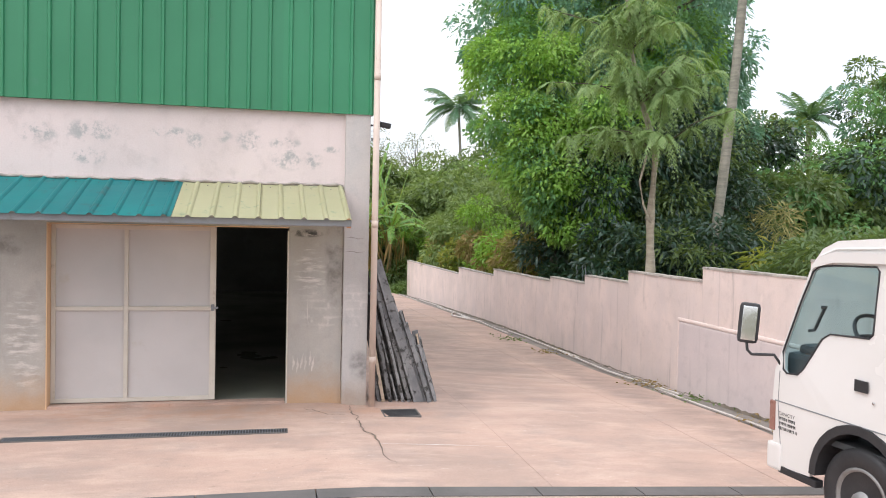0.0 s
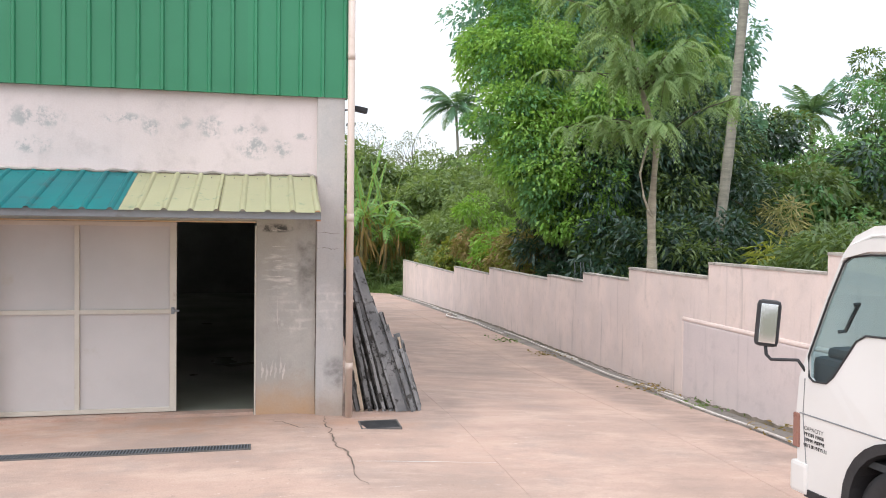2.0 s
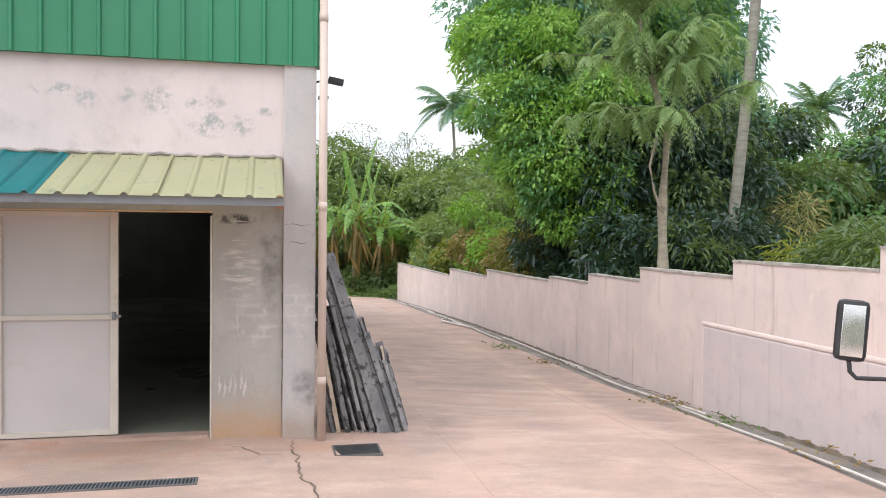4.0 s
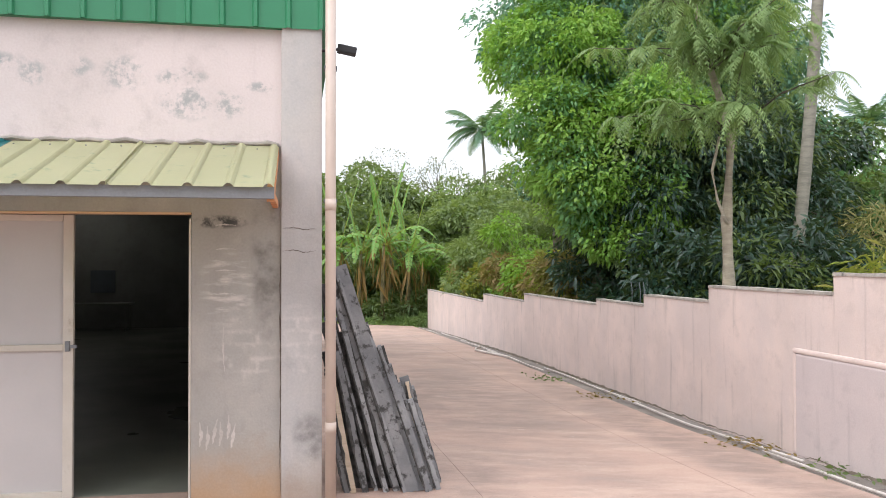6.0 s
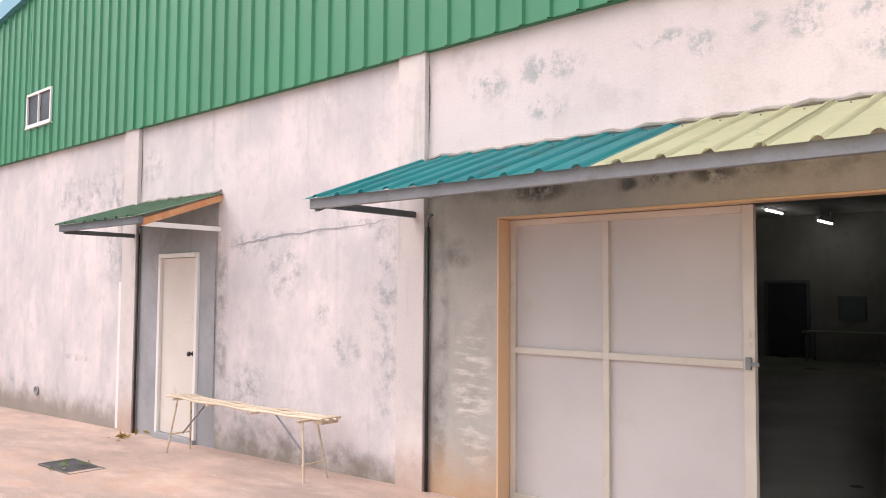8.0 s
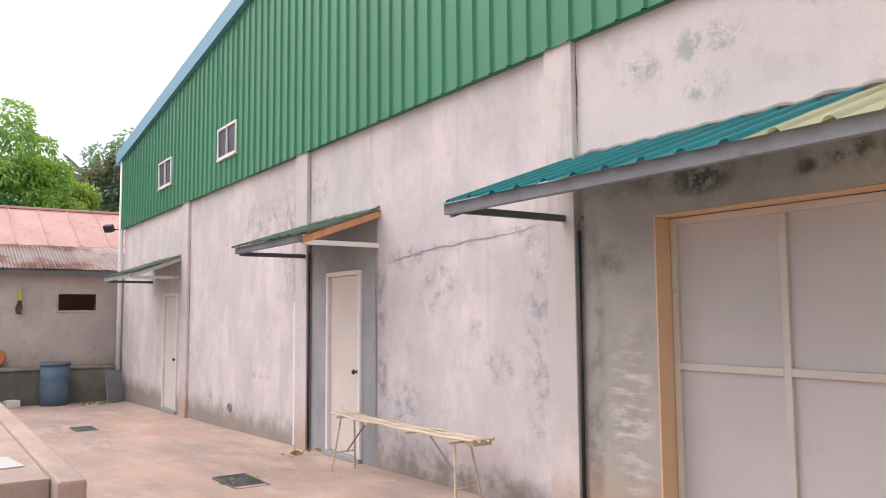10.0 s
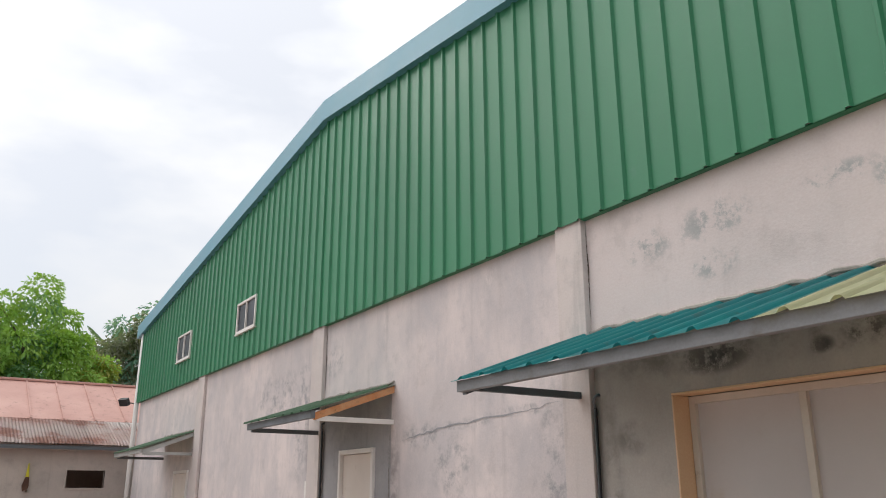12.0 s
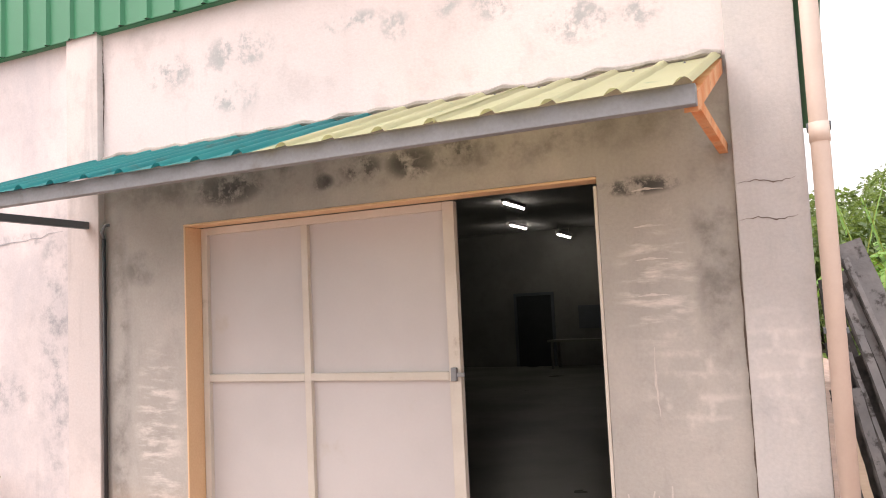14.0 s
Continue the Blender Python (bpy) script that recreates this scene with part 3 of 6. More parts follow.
def holed_wall(x0, x1, z0, z1, y0, y1, holes=(), along="x", step=0.0):
    """A wall with thickness and openings (a0, a1, z0, z1) right through it."""
    xs = sorted({x0, x1, *[h[0] for h in holes], *[h[1] for h in holes]})
    zs = sorted({z0, z1, *[h[2] for h in holes], *[h[3] for h in holes]})
    bm, seen = bmesh.new(), {}

    def v(x, y, z):
        key = (round(x, 4), round(y, 4), round(z, 4))
        if key not in seen:
            seen[key] = bm.verts.new((x, y, z) if along == "x" else (y, x, z))
        return seen[key]

    def solid(i, k):
        if not (0 <= i < len(xs) - 1 and 0 <= k < len(zs) - 1):
            return False
        cx, cz = (xs[i] + xs[i + 1]) / 2, (zs[k] + zs[k + 1]) / 2
        return not any(h[0] < cx < h[1] and h[2] < cz < h[3] for h in holes)
    for i in range(len(xs) - 1):
        for k in range(len(zs) - 1):
            if not solid(i, k):
                continue
            a, b, c, d = xs[i], xs[i + 1], zs[k], zs[k + 1]
            bm.faces.new((v(a, y0, c), v(b, y0, c), v(b, y0, d), v(a, y0, d)))
            bm.faces.new((v(a, y1, c), v(a, y1, d), v(b, y1, d), v(b, y1, c)))
            if not solid(i - 1, k):
                bm.faces.new((v(a, y0, c), v(a, y0, d), v(a, y1, d), v(a, y1, c)))
            if not solid(i + 1, k):
                bm.faces.new((v(b, y0, c), v(b, y1, c), v(b, y1, d), v(b, y0, d)))
            if not solid(i, k - 1):
                bm.faces.new((v(a, y0, c), v(a, y1, c), v(b, y1, c), v(b, y0, c)))
            if not solid(i, k + 1):
                bm.faces.new((v(a, y0, d), v(b, y0, d), v(b, y1, d), v(a, y1, d)))
    bmesh.ops.recalc_face_normals(bm, faces=bm.faces[:])
    return bm


def step(a, b, x):
    t = min(1.0, max(0.0, (x - a) / (b - a)))
    return t * t * (3 - 2 * t)


def ground_z(x, y):
    """The height of the concrete: a fall to the yard's far end, to the boundary wall and down the alley, and the ramp up to the road."""
    z = -0.025 * max(0.0, -3.5 - x) - 0.05 * max(0.0, min(x, 6.8) - 0.6)
    z += float(np.interp(y, [10, 12, 15, 24, 41], [0, -0.08, -0.2, -0.36, -0.9])) * step(0.5, 1.2, x)
    z += 0.125 * min(5.5, max(0.0, 5.5 - y)) * step(3.2, 2.0, x) + min(0.24, 0.12 * max(0.0, 6.95 - y)) * step(2.0, 3.2, x)
    return z - 0.02


def sheet(x0, x1, y0, y1, dx, dy, rise=0.0, skirt=0.4):
    """A slab that follows the ground."""
    bm = bmesh.new()
    nx, ny = max(1, round((x1 - x0) / dx)), max(1, round((y1 - y0) / dy))
    g = [[bm.verts.new((x0 + (x1 - x0) * i / nx, y0 + (y1 - y0) * j / ny, 0)) for j in range(ny + 1)] for i in range(nx + 1)]
    for row in g:
        for v in row:
            v.co.z = ground_z(v.co.x, v.co.y) + rise
    for i in range(nx):
        for j in range(ny):
            bm.faces.new((g[i][j], g[i + 1][j], g[i + 1][j + 1], g[i][j + 1]))
    rim = [r[0] for r in g] + g[-1][1:] + [r[-1] for r in g[-2::-1]] + g[0][-2:0:-1]
    low = [bm.verts.new((v.co.x, v.co.y, v.co.z - skirt)) for v in rim]
    for i in range(len(rim)):
        j = (i + 1) % len(rim)
        bm.faces.new((rim[j], rim[i], low[i], low[j]))
    return bm


# ---- ground ----
GX0, GX1, GY1 = -19.4, 6.12, 41.0
bm = bmesh.new()
rim = [bm.verts.new(p) for p in ((-900, -900, -1.75), (900, -900, -1.75), (900, 900, -1.75), (-900, 900, -1.75))]
bm.faces.new(rim)
setting("ground", bm, M_SOIL, "bare soil with leaf litter around the yard")
# slabs cast in bays, with narrow joints
yard = setting("yard_pavement", sheet(GX0, 1.0345, 7.22, 10.62, 0.6, 0.6), M_GROUND, "pinkish tan stained concrete yard slab")
setting("alley_pavement", sheet(1.035, 2.3785, 7.22, GY1, 0.45, 0.6), M_GROUND, "pinkish tan concrete alley slab beside the warehouse")
setting("alley_pavement_middle", sheet(2.3815, 4.876, 7.22, GY1, 0.5, 0.6), M_GROUND, "pinkish tan concrete alley slab down the middle")
setting("alley_pavement_outer", sheet(4.882, GX1, 7.22, GY1, 0.4, 0.6), M_GROUND, "pinkish tan concrete alley slab beside the boundary wall")
setting("road", sheet(-30, 6.12, -12, 6.95, 0.5, 0.5), M_GROUND, "worn concrete ramp and road above the yard")
setting("gutter", sheet(GX1 + 0.01, 6.75, -12, GY1, 0.6, 1.0, rise=-0.05), M_GUTTER, "dirty concrete gutter along the boundary wall")

# ---- warehouse shell ----
F, WL, WR, WB = 10.60, -19.35, 1.03, 27.5
EAVE, RIDGE, RX, CLAD0 = 5.57, 6.9, -8.65, 3.71
D1 = (-2.845, 0.02, -0.6, 2.245)
D2 = (-8.055, -7.165, -0.9, 2.09)
D3 = (-15.62, -14.62, -0.9, 2.03)


def roof_z(x):
    return RIDGE - (RIDGE - EAVE) * abs(x - RX) / (RX - WL)


setting("wall_front_upper", holed_wall(-3.59, 0.71, 2.78, 3.80, F, F + 0.2), M_UPPER, "pinkish painted wall with peeled grey spots")
setting("wall_front_lower", holed_wall(-3.59, 0.71, -0.6, 2.78, F, F + 0.2, [D1]), M_RAW, "raw grey cement wall round the big doorway")
setting("wall_front_middle", holed_wall(-8.58, -3.91, -0.9, 3.80, F, F + 0.2, [(-8.58, -6.8, -0.9, 2.66)]), M_BAY, "weathered pale wall with grey stains")
setting("wall_door_surround", holed_wall(-8.58, -6.8, -0.9, 2.66, F + 0.004, F + 0.2, [D2]), M_DARK_RENDER, "dark grey rendered strip round a small door")
setting("wall_front_far", holed_wall(-13.9, -8.94, -0.9, 3.80, F, F + 0.2), M_BAY, "weathered pale wall with rain streaks")
setting("wall_front_end", holed_wall(WL, -14.3, -1.2, 3.80, F, F + 0.2, [D3]), M_BAY, "weathered pale end wall with a small door")
for x0, x1, mat in ((0.71, WR, M_PILASTER), (-3.91, -3.59, M_PILASTER_PALE), (-8.94, -8.58, M_PILASTER_PALE), (-14.3, -13.9, M_PILASTER_PALE)):
    setting("pilaster", boxed(x0, x1, F - 0.055, F + 0.2, -1.2, 3.735, 0.008), mat, "square cement pilaster of the warehouse front")
setting("wall_side_east", holed_wall(F + 0.2, WB, -1.4, EAVE, WR - 0.2, WR, along="y"), M_BAY, "plain rendered side wall along the alley")
setting("wall_side_west", holed_wall(F + 0.2, WB, -1.4, EAVE, WL, WL + 0.2, along="y"), M_BAY, "plain rendered side wall")
setting("wall_back", holed_wall(WL, WR, -1.4, EAVE, WB, WB + 0.2), M_INNER, "pale interior back wall")
setting("floor", boxed(WL + 0.2, WR - 0.2, F + 0.02, WB, -0.3, 0.0), M_INFLOOR, "worn grey green warehouse floor")
setting("ceiling", boxed(WL + 0.2, WR - 0.2, F + 0.2, WB, 3.75, 3.80), M_CEIL, "off-white flat ceiling")

# gable cladding in sheets one metre wide, cut round two windows
WINS = [(-15.9, -14.98, 4.22, 4.73), (-12.1, -11.22, 4.19, 4.68)]
RIB = 0.255


def clad_sheet(x0, x1):
    bm = bmesh.new()
    n0, n1 = math.floor(x0 / RIB) - 1, math.ceil(x1 / RIB) + 1
    pro = []
    for k in range(n0, n1 + 1):
        c = k * RIB
        pro += [(c - 0.026, 0.0), (c - 0.013, -0.026), (c + 0.013, -0.026), (c + 0.026, 0.0)]
    pro = [q for q in pro if x0 < q[0] < x1]
    cut = [x for w in WINS for x in w[:2] if x0 < x < x1]
    if x0 < RX < x1:
        cut.append(RX)
    pro = sorted(pro + [(x, 0.0) for x in (x0, x1, *cut)])
    for (xa, da), (xb, db) in zip(pro, pro[1:]):
        mid = (xa + xb) / 2
        spans = [(CLAD0, None)]
        for w in WINS:
            if w[0] < mid < w[1]:
                spans = [(CLAD0, w[2]), (w[3], None)]
        for lo, hi in spans:
            q = [(xa, F - 0.075 + da, lo), (xb, F - 0.075 + db, lo), (xb, F - 0.075 + db, hi or roof_z(xb)), (xa, F - 0.075 + da, hi or roof_z(xa))]
            bm.faces.new([bm.verts.new(p) for p in q])
    bmesh.ops.remove_doubles(bm, verts=bm.verts[:], dist=0.0005)
    bmesh.ops.solidify(bm, geom=bm.faces[:], thickness=0.004)
    return bm


cladding = tagged(new("gable_cladding"), "green ribbed steel cladding of the warehouse gable", "", "", "structure")
edge = WL - 0.12
while edge < WR + 0.03:
    nxt = min(edge + 1.02, WR + 0.03)
    part("sheet", clad_sheet(edge, nxt), M_CLAD, cladding)
    edge = nxt
# sill flashing under the sheets and rake trim along the roof
part("flashing", boxed(WL - 0.12, WR + 0.035, F - 0.052, F + 0.1, CLAD0 + 0.004, CLAD0 + 0.016, 0.003), M_CLAD, cladding)


def rake(xa, xb):
    return prism(bmesh.new(), [(xa, roof_z(xa) - 0.18), (xb, roof_z(xb) - 0.18), (xb, roof_z(xb) + 0.13), (xa, roof_z(xa) + 0.13)], F - 0.17, F - 0.02, lambda u, v, w: (u, w, v))


part("rake_trim", rake(WL - 0.45, RX), M_TRIM_BLUE, cladding, "blue green folded rake trim")
part("rake_trim", rake(RX, WR + 0.3), M_TRIM_BLUE, cladding, "blue green folded rake trim")
for xa, xb in ((WL - 0.44, RX), (RX, WR + 0.35)):
    setting("roof", prism(bmesh.new(), [(xa, roof_z(xa) + 0.05), (xb, roof_z(xb) + 0.05), (xb, roof_z(xb) + 0.11), (xa, roof_z(xa) + 0.11)], F - 0.16, WB + 0.4, lambda u, v, w: (u, w, v)), M_CLAD, "green steel warehouse roof slope")

for i, (x0, x1, z0, z1) in enumerate(WINS):
    w = tagged(new("window_%d" % (i + 1)), "small sliding window with a pale frame and dark glass", "", "", "structure")
    t = 0.02
    f = bmesh.new()
    for a in ((x0 - 0.02, x1 + 0.02, z1 - t, z1 + 0.02), (x0 - 0.02, x1 + 0.02, z0 - 0.02, z0 + t), (x0 - 0.02, x0 + t, z0 + t, z1 - t), (x1 - t, x1 + 0.02, z0 + t, z1 - t), ((x0 + x1) / 2 - 0.015, (x0 + x1) / 2 + 0.015, z0 + t, z1 - t)):
        box(f, a[0], a[1], F - 0.112, F - 0.05, a[2], a[3], 0.004)
    part("window_frame", f, M_WHITE, w)
    for a, b in ((x0 + t, (x0 + x1) / 2 - 0.015), ((x0 + x1) / 2 + 0.015, x1 - t)):
        part("pane", boxed(a, b, F - 0.085, F - 0.078, z0 + t, z1 - t), M_DARKGLASS, w)
    part("window_sill", boxed(x0 - 0.03, x1 + 0.03, F - 0.125, F - 0.05, z0 - 0.045, z0 - 0.022, 0.004), M_WHITE, w)


# ---- awnings ----
SCREW = mesh_of(lathe(bmesh.new(), [(0.007, -0.004), (0.007, 0.002), (0.004, 0.003), (0.004, 0.006)], 8), "screw", M_STEELGREY)


def awning(x0, x1, yf, zf, zb, sheets, beam_mat, rake_mats, label, name="awning", lift=0.0):
    """A lean-to sheet roof on a steel frame; sheets: (x0, x1, material)."""
    t = thing(name, label, "awning")
    yb = F - 0.003
    for a, b, mat in sheets:
        bm = bmesh.new()
        pro = []
        for k in range(math.floor(a / 0.2515) - 2, math.ceil(b / 0.2515) + 3):
            c = k * 0.2515 + 0.653 - 0.2515 * 2
            pro += [(c - 0.034, 0.0), (c - 0.022, 0.015), (c - 0.01, 0.023), (c + 0.01, 0.023), (c + 0.022, 0.015), (c + 0.034, 0.0)]
        pro = sorted([q for q in pro if a < q[0] < b] + [(a, 0.0), (b, 0.0)])
        rows = []
        for s in range(7):
            f = s / 6
            rows.append([bm.verts.new((x, yf - 0.04 + (yb - yf + 0.04) * f, zf + 0.003 + (zb - zf) * f + d + 0.003 * f * math.sin(5 * x + 3 * s))) for x, d in pro])
        for r0, r1 in zip(rows, rows[1:]):
            for i in range(len(pro) - 1):
                bm.faces.new((r0[i], r0[i + 1], r1[i + 1], r1[i]))
        bmesh.ops.solidify(bm, geom=bm.faces[:], thickness=-0.004)
        s_ob = part("sheet", bm, mat, t)
        for c in [k * 0.2515 + 0.653 - 0.126 for k in range(math.floor(a / RIB) - 1, math.ceil(b / RIB) + 2)]:
            for f in (0.9,):
                if a + 0.03 < c < b - 0.03:
                    o = new("screw", SCREW)
                    o.parent = s_ob
                    o.location = (c, yf - 0.04 + (yb - yf + 0.04) * f, zf + 0.004 + (zb - zf) * f)
    part("front_beam", boxed(x0, x1, yf, yf + 0.05, zf - 0.068, zf + 0.010, 0.004), beam_mat, t)
    slope = (zb - zf) / (yb - yf)
    for x, mat in ((x0, rake_mats[0]), (x1 - 0.05, rake_mats[1])):
        part("rake_beam", prism(bmesh.new(), [(yf + 0.052, zf - 0.085), (yb, zb - 0.085), (yb, zb - 0.012), (yf + 0.052, zf - 0.01)], x, x + 0.05, lambda u, v, w: (w, u, v)), mat, t)
    for x, mat in ((x0, rake_mats[2]), (x1 - 0.05, rake_mats[3])):
        part("tie", boxed(x + 0.004, x + 0.046, yf + 0.055, yb, zf - 0.092 + lift, zf - 0.04 + lift, 0.003), mat, t)
    return t


awning(-3.73, 0.69, 9.42, 2.335, 2.775, [(-3.77, -1.285, M_TEAL), (-1.28, -0.34, M_LIME), (-0.336, 0.69, M_LIME)], M_STEELGREY, (M_STEELDARK, M_RUST, M_STEELDARK, M_RUST), "teal and faded lime sheet awning over the big door", lift=0.04)
awning(-8.66, -6.735, 9.62, 2.40, 2.735, [(-8.69, -6.71, M_MOSSGREEN)], M_STEELDARK, (M_STEELDARK, M_RUST, M_STEELDARK, M_WHITE), "weathered green awning with a rusty edge over a small door")
awning(-16.62, -14.35, 9.62, 2.37, 2.725, [(-16.65, -14.32, M_MOSSGREEN)], M_GALV, (M_GALV, M_GALV, M_STEELDARK, M_GALV), "pale weathered awning over the far small door")


# rough mortar bead where each sheet roof meets the wall
for xa, xb, z in ((-3.70, 0.69, 2.79), (-8.66, -6.74, 2.755), (-16.6, -14.35, 2.745)):
    n = round((xb - xa) / 0.09)
    pts = [(xa + (xb - xa) * i / n, F - 0.012, z + 0.012 * noise.noise((i * 0.7, xa, 0)) + (0.012 if i % 3 == 0 else 0)) for i in range(n + 1)]
    setting("mortar_bead", tube(bmesh.new(), pts, [0.016 + 0.007 * noise.noise((i * 1.3, xa, 3)) for i in range(n + 1)], 7), M_COPING, "rough mortar bead above the awning")


# ---- doors ----
def big_door():
    x0, x1, _, z1 = D1
    fr = tagged(new("door_1"), "half-open off-white steel sliding door in a peach frame", "", "", "structure")
    part("door_frame", boxed(x0 + 0.002, x0 + 0.016, F - 0.004, F + 0.19, -0.02, z1 - 0.018, 0.003), M_PEACH, fr)
    part("door_frame", boxed(x1 - 0.02, x1 - 0.002, F - 0.006, F + 0.19, -0.02, z1 - 0.05, 0.004), M_LEAFFRAME, fr)
    part("door_frame", boxed(x0 + 0.002, x1 - 0.002, F - 0.004, F + 0.145, z1 - 0.016, z1 - 0.002, 0.003), M_PEACH, fr)
    xa, xb, za, zb, y = -2.826, -0.885, 0.022, 2.225, F + 0.172
    t = 0.05
    leaf = new("door_leaf")
    leaf.parent = fr
    mx, mz = -1.962, 1.19
    for a in ((xa, xa + t, za, zb), (xb - t * 1.5, xb, za, zb), (mx - t / 2, mx + t / 2, za + t, zb - t), (xa + t, xb - t * 1.5, za, za + t), (xa + t, xb - t * 1.5, zb - t, zb)):
        part("rail", boxed(a[0], a[1], y - 0.025, y + 0.025, a[2], a[3], 0.004), M_LEAFFRAME, leaf)
    for a in ((xa + t, mx - t / 2), (mx + t / 2, xb - t * 1.5)):
        part("rail", boxed(a[0], a[1], y - 0.025, y + 0.025, mz - t / 2, mz + t / 2, 0.004), M_LEAFFRAME, leaf)
        part("panel", boxed(a[0], a[1], y + 0.008, y + 0.016, za + t, mz - t / 2), M_LEAF, leaf)
        part("panel", boxed(a[0], a[1], y + 0.008, y + 0.016, mz + t / 2, zb - t), M_LEAF, leaf)
    part("handle", box(boxed(xb - 0.055, xb - 0.02, y - 0.05, y - 0.02, mz - 0.03, mz + 0.05, 0.005), xb - 0.02, xb + 0.03, y - 0.045, y - 0.03, mz - 0.005, mz + 0.02, 0.004), M_STEELGREY, leaf, "grey steel bolt")
    part("threshold", boxed(x0 + 0.02, x1 - 0.03, F + 0.004, F + 0.19, -0.03, 0.012, 0.004), M_GROUND, fr)
    return fr


big_door()


def small_door(i, d, z0, label):
    x0, x1, _, z1 = d
    fr = tagged(new("door_%d" % i), label, "", "", "structure")
    for a in ((x0, x0 + 0.055, z0, z1), (x1 - 0.055, x1, z0, z1), (x0 + 0.055, x1 - 0.055, z1 - 0.055, z1)):
        part("door_frame", boxed(a[0] + 0.002, a[1] - 0.002, F - 0.03, F + 0.12, a[2], a[3] - 0.002, 0.005), M_WHITE, fr)
    leaf = part("door_leaf", boxed(x0 + 0.06, x1 - 0.06, F + 0.012, F + 0.05, z0 + 0.03, z1 - 0.06, 0.003), M_DOORWHITE, fr)
    k = bmesh.new()
    lathe(k, [(0.03, 0), (0.03, 0.006), (0.012, 0.012), (0.012, 0.035), (0.027, 0.045), (0.03, 0.06), (0.02, 0.072)], 16, pose(x1 - 0.12, F + 0.012, z0 + 1.0, 90, 0, 0))
    part("door_knob", k, M_BLACK, leaf, "dark round knob", True)
    part("threshold", boxed(x0, x1, F - 0.05, F + 0.12, z0 - 0.12, z0 + 0.025, 0.005), M_DARK_RENDER, fr)


small_door(2, D2, ground_z(-7.4, F) + 0.03, "closed cream door in a white frame")
small_door(3, D3, ground_z(-15, F) + 0.05, "closed cream door in a white frame by the far end")

# ---- boundary wall ----
STEPS = [(-12.0, 9.45, 1.96, 2.0), (9.45, 12.1, 1.72, 1.76), (12.1, 14.85, 1.5, 1.53), (14.85, 17.07, 1.28, 1.31), (17.07, 19.3, 1.1, 1.12), (19.3, 24.5, 1.0, 1.05), (24.5, 29.25, 0.8, 0.83), (29.25, 40.6, 0.56, 0.6)]
boundary = tagged(new("boundary_wall"), "stepped pinkish rendered boundary wall with a weathered top", "", "", "structure")
BX = 6.75
for y0, y1, z, _ in STEPS:
    part("wall_bay", boxed(BX, BX + 0.15, y0, y1 - 0.002, -1.7, z - 0.03), M_BOUNDARY, boundary)
    bm = bmesh.new()
    n = max(4, round((y1 - y0) / 0.25))
    ring = []
    for i in range(n + 1):
        y = y0 + (y1 - 0.002 - y0) * i / n
        w = 0.012 * noise.noise((y * 2.1, z, 0))
        ring.append([bm.verts.new(p) for p in ((BX - 0.012 - w, y, z - 0.034), (BX - 0.008, y, z + w), (BX + 0.155, y, z + w * 0.6), (BX + 0.16, y, z - 0.034))])
    for a, b in zip(ring, ring[1:]):
        for k in range(4):
            bm.faces.new((a[k], a[(k + 1) % 4], b[(k + 1) % 4], b[k]))
    bm.faces.new(ring[0])
    bm.faces.new(ring[-1][::-1])
    bmesh.ops.recalc_face_normals(bm, faces=bm.faces[:])
    part("wall_top", bm, M_COPING, boundary)
# a thicker coat of render on the lower part of one bay
part("patch_edge", boxed(BX - 0.05, BX - 0.002, 7.0, 12.80, 0.745, 0.81, 0.024), M_EDGE, boundary, "pale rounded edge of the coat")
part("patch_edge", boxed(BX - 0.05, BX - 0.002, 12.735, 12.80, -0.45, 0.744, 0.024), M_EDGE, boundary, "pale rounded edge of the coat")
part("render_patch", boxed(BX - 0.045, BX - 0.001, 7.0, 12.75, -0.6, 0.75, 0.03), M_COAT, boundary, "later coat of render")
# ---- drains and pipes ----
def grate(x0, x1, y0, y1, label, bars=True, name="drain_grate"):
    z = ground_z((x0 + x1) / 2, (y0 + y1) / 2)
    t = thing(name, label, "drain")
    # flat black block, its colour standing for the dark down the drain
    part("pit", boxed(x0, x1, y0, y1, z - 0.02, z + 0.006), M_BLACK, t)
    f = bmesh.new()
    for a in ((x0 - 0.02, x1 + 0.02, y0 - 0.02, y0), (x0 - 0.02, x1 + 0.02, y1, y1 + 0.02), (x0 - 0.02, x0, y0, y1), (x1, x1 + 0.02, y0, y1)):
        box(f, a[0], a[1], a[2], a[3], z - 0.02, z + 0.012, 0.002)
    part("frame", f, M_ASPHALT, t)
    if bars:
        n = round((x1 - x0) / 0.03)
        shared = mesh_of(boxed(-0.005, 0.005, y0, y1, z - 0.015, z + 0.013), "bar", M_STEELDARK)
        for i in range(n):
            o = new("bar", shared)
            o.parent = t
            o.location.x = x0 + (x1 - x0) * (i + 0.5) / n
    return t


grate(-2.9, -0.02, 9.14, 9.28, "narrow black steel drain grating in the yard slab")
grate(1.2, 1.62, 9.88, 10.22, "square wet drain pit beside the pilaster", False, "drain_pit")
grate(-7.35, -6.68, 8.98, 9.3, "open drain pit with weeds growing in it", False, "drain_pit")
grate(-13.6, -13.0, 8.6, 8.9, "small open drain pit in the yard slab", False, "drain_pit")
# flat covers over the cross drain at the foot of the ramp
cross = tagged(new("cross_drain"), "row of dark steel covers over a cross drain", "", "", "structure")
x = -5.8
while x < 6.0:
    part("cover", sheet(x, x + 0.988, 6.965, 7.205, 0.5, 0.12, rise=0.004, skirt=0.08), M_ASPHALT, cross)
    x += 1.0

downpipe = thing("downpipe", "cream plastic rain downpipe at the warehouse corner", "pipe")
PX, PY = 1.095, 10.47
